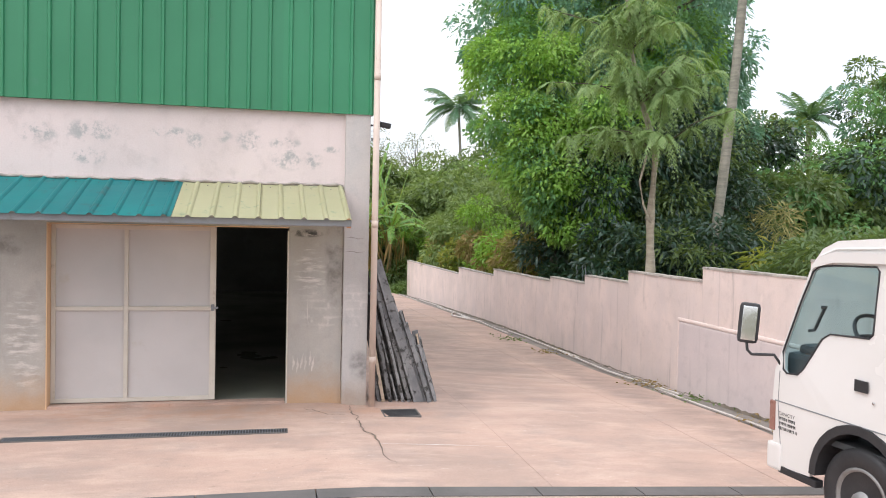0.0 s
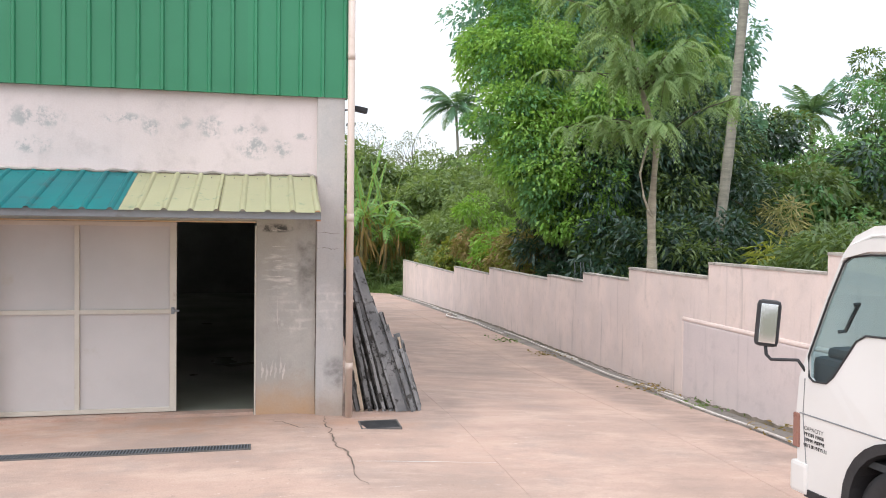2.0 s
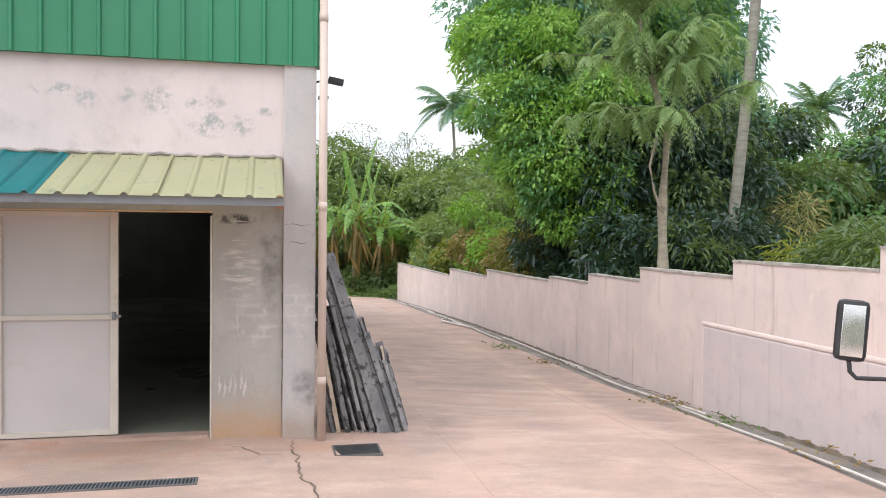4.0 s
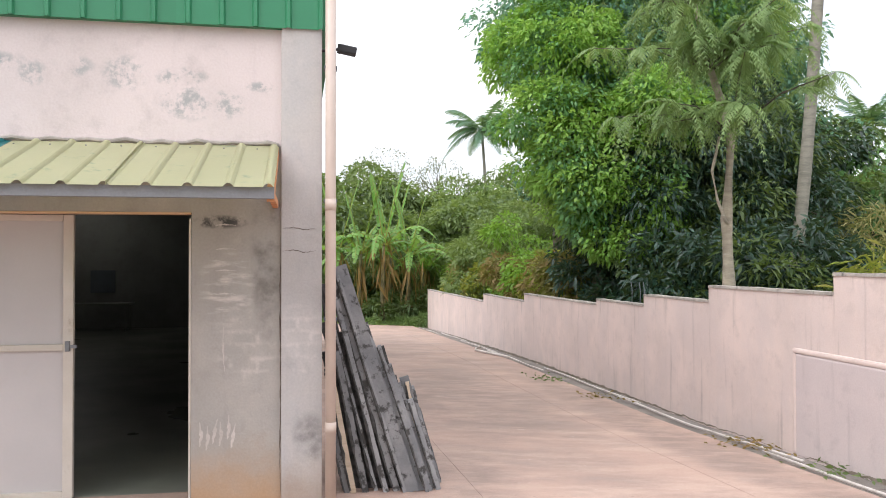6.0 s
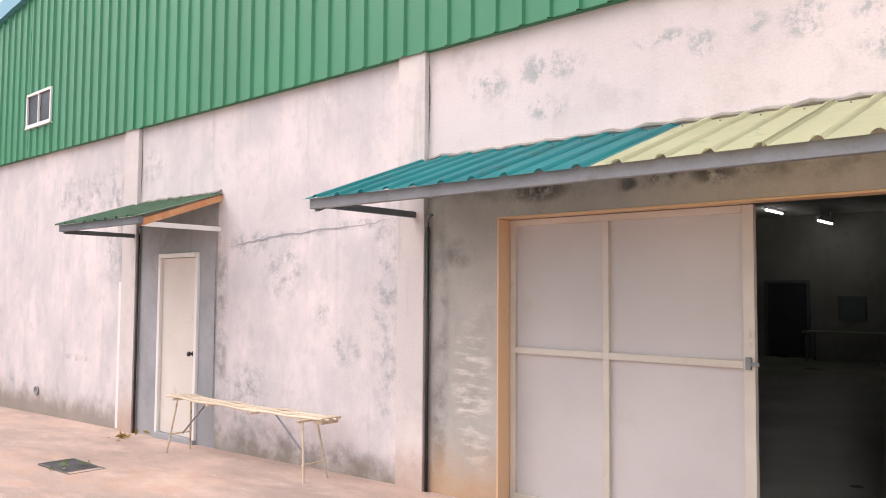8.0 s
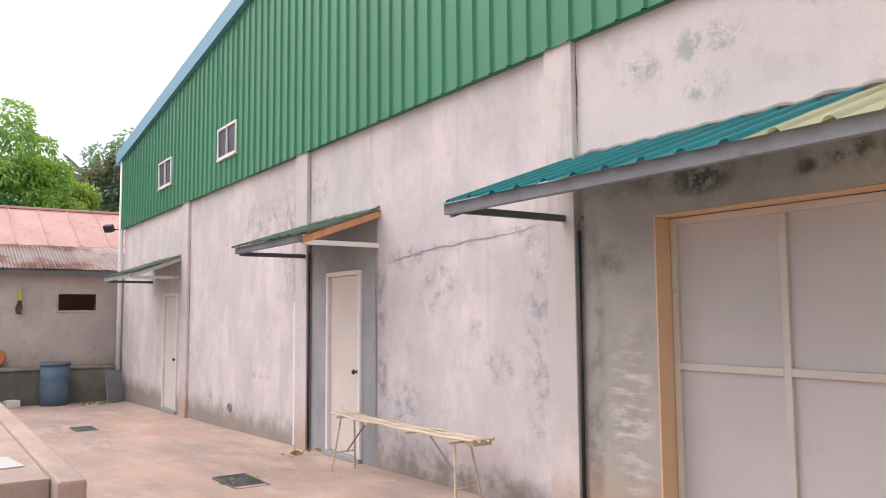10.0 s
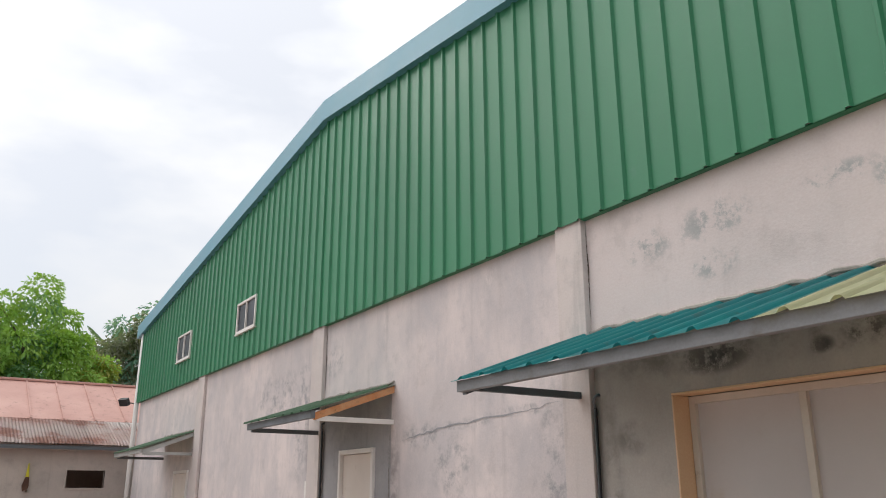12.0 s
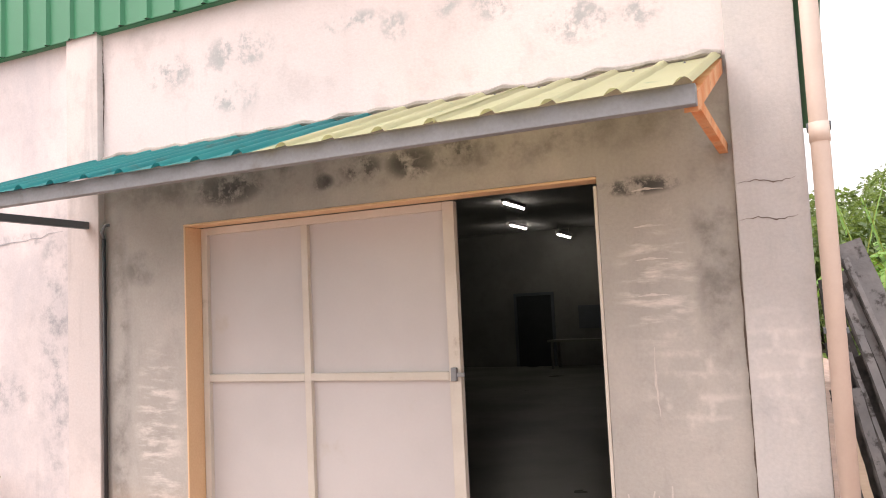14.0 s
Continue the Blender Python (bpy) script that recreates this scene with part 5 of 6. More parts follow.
part("door_frame", box(box(boxed(-6.68, -6.602, WB - 0.07, WB - 0.003, 0, 2.03, 0.005), -5.598, -5.52, WB - 0.07, WB - 0.003, 0, 2.03, 0.005), -6.6, -5.6, WB - 0.07, WB - 0.003, 1.952, 2.03, 0.005), M_STEELDARK, inner)
boardw = thing("notice_board", "dark framed board on the back wall", "board")
part("panel", boxed(-4.85, -4.2, WB - 0.04, WB - 0.003, 1.0, 1.62, 0.006), M_STEELDARK, boardw)
table = thing("work_table", "pale low table by the back wall", "table")
part("tabletop", boxed(-5.4, -3.6, 26.3, 27.1, 0.7, 0.75, 0.008), M_INFLOOR, table)
for x in (-5.3, -3.7):
    for yy in (26.4, 27.0):
        part("leg", boxed(x - 0.03, x + 0.03, yy - 0.03, yy + 0.03, 0, 0.699, 0.004), M_INNER, table)


# ---- truck ----
def truck():
    t = thing("truck", "white cab-over light truck parked beside the ramp", "truck", at=pose(3.81, 6.02, 0.02, 0, 0, 3) @ Matrix.Scale(0.93, 4))

    def lean(z):
        return 0.085 * max(0.0, z - 1.2) + 0.02 * max(0.0, 0.9 - z)
    W = 1.72
    sil = [(-0.06, 0.42), (-0.02, 0.62), (0.0, 0.95), (-0.02, 1.25), (-0.19, 1.79), (-0.34, 2.19), (-0.44, 2.32), (-0.6, 2.39), (-1.1, 2.42), (-1.66, 2.41), (-1.72, 2.33), (-1.74, 1.3), (-1.74, 0.72)]
    arch = [(-1.0 + 0.50 * math.cos(a), 0.48 + 0.50 * math.sin(a)) for a in [math.pi * k / 10 for k in range(11)]]
    arch = [(-1.5, 0.72)] + [q for q in arch[::-1] if q[1] > 0.6] + [(-0.47, 0.44)]
    outline = sil + arch
    win = [(-0.125, 1.27), (-0.10, 1.42), (-0.25, 1.86), (-0.36, 2.13), (-0.42, 2.17), (-0.6, 2.19), (-1.02, 2.2), (-1.05, 2.17), (-1.05, 1.69), (-1.02, 1.66), (-0.62, 1.64), (-0.54, 1.59), (-0.36, 1.31), (-0.3, 1.255), (-0.17, 1.245)]

    def side(x_in):
        bm = bmesh.new()
        edges = []
        for loop in (outline, win):
            vs = [bm.verts.new(((lean(z) if x_in < 1 else W - lean(z)), y, z)) for y, z in loop]
            edges += [bm.edges.new((vs[i], vs[(i + 1) % len(vs)])) for i in range(len(vs))]
        bmesh.ops.triangle_fill(bm, use_beauty=True, edges=edges)
        bmesh.ops.recalc_face_normals(bm, faces=bm.faces[:])
        bmesh.ops.solidify(bm, geom=bm.faces[:], thickness=0.03 if x_in < 1 else -0.03)
        return bm
    part("side_panel", side(0), M_TRUCK, t)
    part("side_panel", side(2), M_TRUCK, t)

    def skin(a, b, inset=0.0):
        bm = bmesh.new()
        for (y0, z0), (y1, z1) in zip(sil[a:b], sil[a + 1:b + 1]):
            cols = [0.0, 0.03, 0.09, 0.3, 0.5, 0.7, 0.91, 0.97, 1.0]

            def bulge(f):
                return 0.05 * (1 - (2 * f - 1) ** 2) - 0.03 * max(0.0, abs(2 * f - 1) - 0.82) / 0.18
            q0 = [bm.verts.new((lean(z0) + (W - 2 * lean(z0)) * f, y0 + (bulge(f) if z0 < 2.1 else 0), z0 + (0.02 * (1 - (2 * f - 1) ** 2) if z0 >= 2.1 else 0))) for f in cols]
            q1 = [bm.verts.new((lean(z1) + (W - 2 * lean(z1)) * f, y1 + (bulge(f) if z1 < 2.1 else 0), z1 + (0.02 * (1 - (2 * f - 1) ** 2) if z1 >= 2.1 else 0))) for f in cols]
            for i in range(len(cols) - 1):
                bm.faces.new((q0[i], q0[i + 1], q1[i + 1], q1[i]))
        bmesh.ops.remove_doubles(bm, verts=bm.verts[:], dist=0.001)
        return bm
    part("front_panel", skin(0, 3), M_TRUCK, t, "", True)
    wind = part("windscreen", skin(3, 5), M_GLASS, t, "clear windscreen", True)
    wind.visible_shadow = False
    part("roof", skin(5, 10), M_TRUCK, t, "", True)
    part("back_panel", skin(10, 12), M_TRUCK, t)
    for s in (0, 1):
        bm = bmesh.new()
        vs = [bm.verts.new((lean(z) + 0.015 if s == 0 else W - lean(z) - 0.015, y, z)) for y, z in win]
        bmesh.ops.triangle_fill(bm, edges=[bm.edges.new((vs[i], vs[(i + 1) % len(vs)])) for i in range(len(vs))])
        g = part("window_pane", bm, M_GLASS, t, "greenish side window")
        g.visible_shadow = False
        # black rubber round the opening
        loop = [(lean(z) - 0.003 if s == 0 else W - lean(z) + 0.003, y, z) for y, z in win]
        part("window_seal", tube(bmesh.new(), loop + loop[:1], 0.008, 6), M_BLACK, t)
        xs = 0.02 if s == 0 else W - 0.02
    # rain visor over the window, drip rail, belt crease, door gap
    part("visor", prism(bmesh.new(), [(-0.38, 2.16), (-0.6, 2.215), (-1.5, 2.235), (-1.5, 2.31), (-0.6, 2.30), (-0.43, 2.25)], 0.055, 0.085, lambda u, v, w: (w + 0.0, u, v)), M_TRUCK, t)
    part("drip_rail", tube(bmesh.new(), [(0.075, -0.345, 2.14), (0.08, -0.44, 2.26), (0.09, -0.6, 2.325), (0.09, -1.1, 2.345), (0.09, -1.66, 2.34)], 0.011, 6), M_TRUCK, t)
    part("belt_crease", tube(bmesh.new(), [(0.0, -0.04, 0.985), (0.0, -0.7, 0.985), (0.0, -1.7, 0.985)], 0.005, 6), M_STEELGREY, t)
    part("door_gap", tube(bmesh.new(), [(0.006, -0.12, 0.56), (0.0, -0.075, 0.98), (0.001, -0.085, 1.25)], 0.004, 6), M_STEELGREY, t)
    part("door_gap", tube(bmesh.new(), [(0.0, -1.3, 0.98), (0.003, -1.31, 1.3), (0.07, -1.28, 2.08)], 0.004, 6), M_STEELGREY, t)
    part("door_handle", box(bmesh.new(), -0.008, 0.006, -1.06, -0.93, 1.25, 1.34, 0.006), M_BLACK, t, "black recessed door handle")
    part("key_lock", lathe(bmesh.new(), [(0.012, 0), (0.012, 0.006), (0.008, 0.008)], 12, pose(-0.001, -1.12, 1.19, 0, -90, 0)), M_CHROME, t)
    part("marker_lamp", box(bmesh.new(), -0.012, 0.05, -0.045, 0.02, 0.72, 0.98, 0.012), M_AMBER, t, "reddish corner lamp")
    bump = boxed(-0.015, W + 0.015, -0.14, 0.04, 0.38, 0.62, 0.03)
    part("bumper", bump, M_TRUCK, t)
    part("lower_sill", boxed(0.0, 0.08, -0.55, -0.1, 0.37, 0.43, 0.008), M_BLACK, t)
    for s in (0, 1):
        bm = bmesh.new()
        ring = [(-1.0 + 0.51 * math.cos(a), 0.48 + 0.51 * math.sin(a)) for a in [math.pi * k / 14 for k in range(15)]]
        inn = [(-1.0 + 0.44 * math.cos(a), 0.48 + 0.44 * math.sin(a)) for a in [math.pi * k / 14 for k in range(15)]]
        x0, x1 = (-0.02, 0.26) if s == 0 else (W - 0.26, W + 0.02)
        prism(bm, ring + inn[::-1], x0, x1, lambda u, v, w: (w, u, v))
        part("wheel_arch", bm, M_BLACK, t, "black wheel arch")
    for name, yy in (("wheel", -1.0), ("wheel", -3.6)):
        for s in (0, 1):
            cx = 0.13 if s == 0 else W - 0.13
            sg = -1 if s == 0 else 1
            w = new(name)
            w.parent = t
            w.matrix_parent_inverse = Matrix()
            m = pose(cx, yy, 0.41, 0, 90 * sg, 0) @ Matrix.Scale(1.09, 4)
            part("tyre", lathe(bmesh.new(), [(0.225, -0.08), (0.25, -0.1), (0.33, -0.105), (0.365, -0.085), (0.373, -0.03), (0.368, -0.026), (0.368, 0.026), (0.373, 0.03), (0.365, 0.085), (0.33, 0.105), (0.25, 0.1), (0.225, 0.08)], 40, m), M_BLACK, w, "", True)
            part("rim", lathe(bmesh.new(), [(0.226, 0.07), (0.235, 0.095), (0.215, 0.1), (0.195, 0.06), (0.16, 0.03), (0.12, 0.035), (0.1, 0.07), (0.07, 0.08), (0.06, 0.12), (0.02, 0.125)], 32, m), M_RIM, w, "", True)
    # mirror on a bent arm
    part("mirror_arm", tube(bmesh.new(), [(0.02, -0.07, 1.30), (-0.02, -0.03, 1.38), (-0.08, 0.06, 1.37), (-0.14, 0.12, 1.365), (-0.165, 0.145, 1.40), (-0.17, 0.15, 1.47)], 0.013, 8), M_BLACK, t, "", True)
    mir = box(bmesh.new(), -0.09, 0.085, -0.04, 0.05, -0.18, 0.18, 0.04, pose(-0.15, 0.15, 1.64, -2.5, 4, -36))
    part("mirror_shell", mir, M_BLACK, t, "black mirror shell")
    part("mirror_glass", box(bmesh.new(), -0.06, 0.06, -0.046, -0.039, -0.15, 0.15, 0.003, pose(-0.15, 0.15, 1.64, -2.5, 4, -36)), M_MIRROR, t, "mirror glass")
    # cab inside
    part("dashboard", box(boxed(0.08, W - 0.08, -0.48, -0.06, 1.05, 1.42, 0.05), 0.12, W - 0.12, -0.5, -0.16, 1.4, 1.5, 0.04), M_SEAT, t)
    wheel = bmesh.new()
    m = pose(0.5, -0.62, 1.62, 50, 0, 0)
    tube(wheel, [m @ Vector((0.2 * math.cos(a), 0.2 * math.sin(a), 0)) for a in [2 * math.pi * k / 24 for k in range(25)]], 0.016, 8)
    rod(wheel, m @ Vector((-0.19, 0, 0)), m @ Vector((0.19, 0, 0)), 0.014)
    part("steering_wheel", wheel, M_SEAT, t)
    for x in (0.25, 1.0):
        part("seat", box(boxed(x, x + 0.5, -1.35, -0.85, 0.95, 1.12, 0.05), x, x + 0.5, -1.5, -1.35, 1.0, 1.95, 0.05), M_SEAT, t)
    part("inner_grip", tube(bmesh.new(), [(0.13, -0.26, 1.62), (0.16, -0.30, 1.63), (0.17, -0.36, 1.76), (0.16, -0.42, 1.84), (0.13, -0.40, 1.83)], 0.014, 8), M_BLACK, t)
    part("cab_floor", boxed(0.05, W - 0.05, -1.7, -0.1, 0.75, 0.8), M_SEAT, t)
    part("chassis_rail", boxed(0.5, 0.58, -4.6, -0.3, 0.5, 0.66, 0.01), M_BLACK, t)
    part("chassis_rail", boxed(W - 0.58, W - 0.5, -4.6, -0.3, 0.5, 0.66, 0.01), M_BLACK, t)
    part("load_bed", box(box(boxed(-0.02, W + 0.02, -4.7, -1.85, 0.76, 0.86, 0.01), -0.02, 0.03, -4.7, -1.85, 0.861, 1.2, 0.01), W - 0.03, W + 0.02, -4.7, -1.85, 0.861, 1.2, 0.01), M_TRUCK, t)
    # four short printed lines under the belt; the words cannot be read, but for the first
    for i, (txt, y1) in enumerate((("CAPACITY", -0.27), ("", -0.27), ("", -0.28), ("", -0.29))):
        z = 0.87 - 0.042 * i
        if txt:
            cu = bpy.data.curves.new("lettering", "FONT")
            cu.body, cu.size = txt, 0.042
            ob = bpy.data.objects.new("lettering", cu)
            dg = bpy.context.evaluated_depsgraph_get()
            me = bpy.data.meshes.new_from_object(ob.evaluated_get(dg))
            bpy.data.objects.remove(ob)
            me.materials.append(M_INK)
            o = new("lettering", me)
            o.parent = t
            o.matrix_local = pose(-0.0015, -0.09, z, 90, 0, -90)
        else:
            bm = bmesh.new()
            yy = -0.09
            r = random.Random(i)
            while yy > y1 - 0.02:
                w = 0.008 + 0.008 * r.random()
                box(bm, -0.0015, 0.002, yy - w, yy - w + 0.004, z, z + 0.026)
                if r.random() < 0.8:
                    box(bm, -0.0015, 0.002, yy - w + 0.0045, yy, z + 0.022 * r.random(), z + 0.004 + 0.022)
                yy -= w + 0.007
            part("lettering", bm, M_INK, t)
    return t


truck()
# ---- plants ----
def leaves_mesh(name, base, tip_dir, length, width, material, seed=0, droop=0.25):
    """Many single leaves, each a small folded blade, in one mesh."""
    r = np.random.default_rng(seed)
    n = len(base)
    d = tip_dir / np.maximum(1e-6, np.linalg.norm(tip_dir, axis=1, keepdims=True))
    side = np.cross(d, r.normal(size=(n, 3)) * 0.7 + np.array([0, 0, 1.0]))
    side /= np.maximum(1e-6, np.linalg.norm(side, axis=1, keepdims=True))
    ln = (length * r.uniform(0.65, 1.3, n))[:, None]
    wd = (width * r.uniform(0.7, 1.25, n))[:, None]
    up = np.cross(side, d)
    sag = np.array([0, 0, -1.0]) * ln * droop
    v = np.stack([base, base + d * ln * 0.5 + side * wd * 0.5 + up * wd * 0.12 + sag * 0.2, base + d * ln + sag, base + d * ln * 0.5 - side * wd * 0.5 + up * wd * 0.12 + sag * 0.2], 1).reshape(-1, 3)
    me = bpy.data.meshes.new(name)
    me.vertices.add(len(v))
    me.vertices.foreach_set("co", v.astype(np.float32).ravel())
    i = np.arange(n) * 4
    f = np.stack([i, i + 1, i + 2, i, i + 2, i + 3], 1).ravel()
    me.loops.add(len(f))
    me.loops.foreach_set("vertex_index", f.astype(np.int32))
    me.polygons.add(n * 2)
    me.polygons.foreach_set("loop_start", (np.arange(n * 2) * 3).astype(np.int32))
    me.update(calc_edges=True)
    me.materials.append(material)
    return me


def crown_points(lobes, clumps, per, spread, seed):
    """Leaf places on puffs scattered through the outer half of some lobes (x, y, z, rx, ry, rz), and the puff that each leaf belongs to."""
    r = np.random.default_rng(seed)
    lobes = np.array(lobes, float)
    vol = lobes[:, 3] * lobes[:, 4] * lobes[:, 5]
    pick = r.choice(len(lobes), clumps, p=vol ** 0.7 / (vol ** 0.7).sum())
    u = r.normal(size=(clumps, 3))
    u /= np.linalg.norm(u, axis=1, keepdims=True)
    rad = r.uniform(0.4, 1.05, clumps)[:, None] ** 0.6
    c = lobes[pick, :3] + u * rad * lobes[pick, 3:]
    size = spread * r.uniform(0.6, 1.5, clumps)
    w = r.normal(size=(clumps * per, 3)) + np.repeat(u, per, 0) * 0.5 + np.array([0, 0, 0.35])
    w /= np.linalg.norm(w, axis=1, keepdims=True)
    reach = (np.repeat(size, per) * r.uniform(0.35, 1.1, clumps * per) ** 0.5)[:, None]
    p = np.repeat(c, per, 0) + w * reach * np.array([1.15, 1.15, 0.75])
    out = w * 0.8 + r.normal(size=p.shape) * 0.45 + np.array([0, 0, -0.3])
    return c, p, out, np.repeat(np.arange(clumps), per)


def tree(name, label, trunk, radii, limbs, lobes, clumps, per, spread, ln, wd, leaf, seed, bark=M_BARKDARK, droop=0.3, category="tree", also=()):
    """A trunk, forking limbs and a crown of leafy puffs; also: further leaf tones, picked puff by puff."""
    t = thing(name, label, category)
    part("trunk", tube(bmesh.new(), trunk, radii, 12), bark, t, "", True)
    r = random.Random(seed)
    c, p, out, puff = crown_points(lobes, clumps, per, spread, seed)
    for k in range(limbs):
        a = Vector(trunk[-1 - (k % max(1, len(trunk) // 2))])
        b = Vector(c[r.randrange(len(c))])
        mid = a.lerp(b, 0.5) + Vector((r.uniform(-0.3, 0.3), r.uniform(-0.3, 0.3), 0.3))
        r0 = radii[-1] * r.uniform(0.5, 0.8)
        part("limb", tube(bmesh.new(), [a, a.lerp(mid, 0.5), mid, mid.lerp(b, 0.6), b], [r0, r0 * 0.75, r0 * 0.5, r0 * 0.3, 0.012], 7), bark, t, "", True)
    me = leaves_mesh("crown", p, out, ln, wd, leaf, seed, droop)
    if also:
        for m in also:
            me.materials.append(m)
        tone = np.random.default_rng(seed + 1).integers(0, len(also) + 1, clumps)
        me.polygons.foreach_set("material_index", np.repeat(tone[puff], 2).astype(np.int32))
    crown = new("crown", me)
    crown.parent = t
    return t


def frond(bm, base, direction, length, up, droop, leaflets, ll, lw, rng, rib=0.006):
    """A palm frond: an arched rib with leaflets hanging from both sides."""
    d = Vector(direction).normalized()
    side = d.cross(Vector((0, 0, 1))).normalized()
    pts = []
    for i in range(9):
        f = i / 8
        pts.append(Vector(base) + d * length * f * (1 - 0.15 * f) + Vector((0, 0, length * (up * f - droop * f * f))))
    tube(bm, pts, [rib * (1 - 0.8 * i / 8) for i in range(9)], 5 if rib > 0.02 else 3)
    for i in range(leaflets):
        f = 0.12 + 0.86 * i / leaflets
        k = min(7, int(f * 8))
        p = pts[k].lerp(pts[k + 1], f * 8 - k)
        tan = (pts[k + 1] - pts[k]).normalized()
        for s in (-1, 1):
            w = math.sin(math.pi * min(1, f * 0.85 + 0.12)) * ll
            tip = p + (side * s * 0.8 + tan * 0.55 + Vector((0, 0, -0.35 - 0.3 * rng.random()))).normalized() * w
            n = tan * lw * 0.5
            v = [bm.verts.new(q) for q in (p - n, p.lerp(tip, 0.5) - n * 0.8, tip, p.lerp(tip, 0.5) + n * 0.8, p + n)]
            bm.faces.new(v)


def palm(name, label, base, top, r0, r1, n, length, seed, up=0.45, droop=0.8, leaflets=26, leaf_width=0.06):
    t = thing(name, label, "palm")
    a, b = Vector(base), Vector(top)
    pts = [a.lerp(b, k / 14) + Vector((0.2 * math.sin(math.pi * k / 14), 0, 0)) for k in range(15)]
    part("trunk", tube(bmesh.new(), pts, [(r0 + (r1 - r0) * k / 14) * (1 + 0.05 * (k % 2)) for k in range(15)], 12), M_PALMBARK, t, "", True)
    rng = random.Random(seed)
    for k in range(n):
        bm = bmesh.new()
        a = 2 * math.pi * (k * 0.382 + 0.05 * rng.random())
        lift = up * (1.5 - 1.6 * (k / n))
        frond(bm, b, (math.cos(a), math.sin(a), 0), length * rng.uniform(0.8, 1.1), lift, droop * rng.uniform(0.7, 1.1), leaflets, length * 0.26, leaf_width, rng, 0.03)
        part("frond", bm, L_PALM, t)
    return t


# big mango by the wall, its dark shade below and bright sunlit side put into leaf colours
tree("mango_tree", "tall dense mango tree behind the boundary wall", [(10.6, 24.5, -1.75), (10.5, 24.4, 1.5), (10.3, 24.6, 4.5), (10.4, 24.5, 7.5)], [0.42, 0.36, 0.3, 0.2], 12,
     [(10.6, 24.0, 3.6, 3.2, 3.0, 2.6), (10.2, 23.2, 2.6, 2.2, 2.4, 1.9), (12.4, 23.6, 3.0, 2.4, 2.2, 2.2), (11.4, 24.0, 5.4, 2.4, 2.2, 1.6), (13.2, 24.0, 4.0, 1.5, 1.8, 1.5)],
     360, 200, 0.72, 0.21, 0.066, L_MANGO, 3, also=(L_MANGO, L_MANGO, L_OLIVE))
tree("bright_tree", "bright green broadleaf tree in front of the mango", [(8.5, 23.6, -1.75), (8.5, 23.5, 2.0), (8.3, 23.5, 5.0)], [0.25, 0.2, 0.14], 8,
     [(7.5, 23.4, 5.1, 1.4, 1.3, 1.2), (8.6, 22.4, 3.3, 1.1, 0.9, 1.3), (7.6, 24.0, 7.2, 1.5, 1.4, 1.1), (9.4, 22.0, 5.6, 0.9, 0.8, 0.8), (7.7, 23.0, 3.9, 0.9, 0.9, 0.8)],
     165, 280, 0.55, 0.15, 0.082, L_BRIGHT, 5, also=(L_MID, L_SUNNY, L_SUNNY))
# L_FAR and L_HAZE puffs paint haze into this upper crown
tree("broadleaf_tree", "tall full broadleaf tree above the mango", [(10.9, 26.0, -1.75), (10.8, 26.0, 3.0), (10.6, 26.0, 8.0)], [0.4, 0.32, 0.2], 12,
     [(8.4, 24.8, 7.8, 2.3, 2.4, 1.9), (11.4, 25.2, 8.0, 2.9, 2.4, 2.3), (8.9, 25.2, 10.4, 2.8, 2.6, 2.5), (12.4, 25.4, 10.4, 2.4, 2.3, 2.1), (10.6, 25.2, 12.5, 2.6, 2.6, 2.2)],
     285, 265, 0.7, 0.165, 0.076, L_MID, 4, also=(L_FAR, L_HAZE, L_BRIGHT, L_MID))
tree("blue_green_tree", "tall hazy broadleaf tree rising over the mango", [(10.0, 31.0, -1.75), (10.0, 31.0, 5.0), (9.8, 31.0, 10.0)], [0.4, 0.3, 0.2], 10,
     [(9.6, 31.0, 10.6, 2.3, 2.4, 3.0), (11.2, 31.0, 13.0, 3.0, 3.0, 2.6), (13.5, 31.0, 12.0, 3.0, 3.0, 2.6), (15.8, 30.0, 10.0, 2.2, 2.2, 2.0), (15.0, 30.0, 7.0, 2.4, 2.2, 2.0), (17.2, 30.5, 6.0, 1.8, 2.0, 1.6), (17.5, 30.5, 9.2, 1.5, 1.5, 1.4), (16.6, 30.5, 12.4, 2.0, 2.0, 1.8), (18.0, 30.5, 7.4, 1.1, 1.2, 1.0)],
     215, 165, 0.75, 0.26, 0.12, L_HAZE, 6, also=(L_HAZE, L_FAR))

# slender feathery tree with a pale trunk right behind the wall
TA = [(8.28, 16.9, -1.75), (8.27, 16.9, 1.4), (8.22, 16.88, 2.6), (8.28, 16.8, 4.1), (7.95, 16.9, 5.2), (7.7, 17.0, 6.4), (7.5, 17.0, 8.0), (7.35, 17.0, 9.6)]
feather = thing("feathery_tree", "slender tree with a pale trunk and feathery leaves", "tree")
part("trunk", tube(bmesh.new(), TA, [0.14, 0.12, 0.105, 0.085, 0.058, 0.042, 0.03, 0.015], 12), M_BARK, feather, "", True)
bm = bmesh.new()
rng = random.Random(12)
tips = []
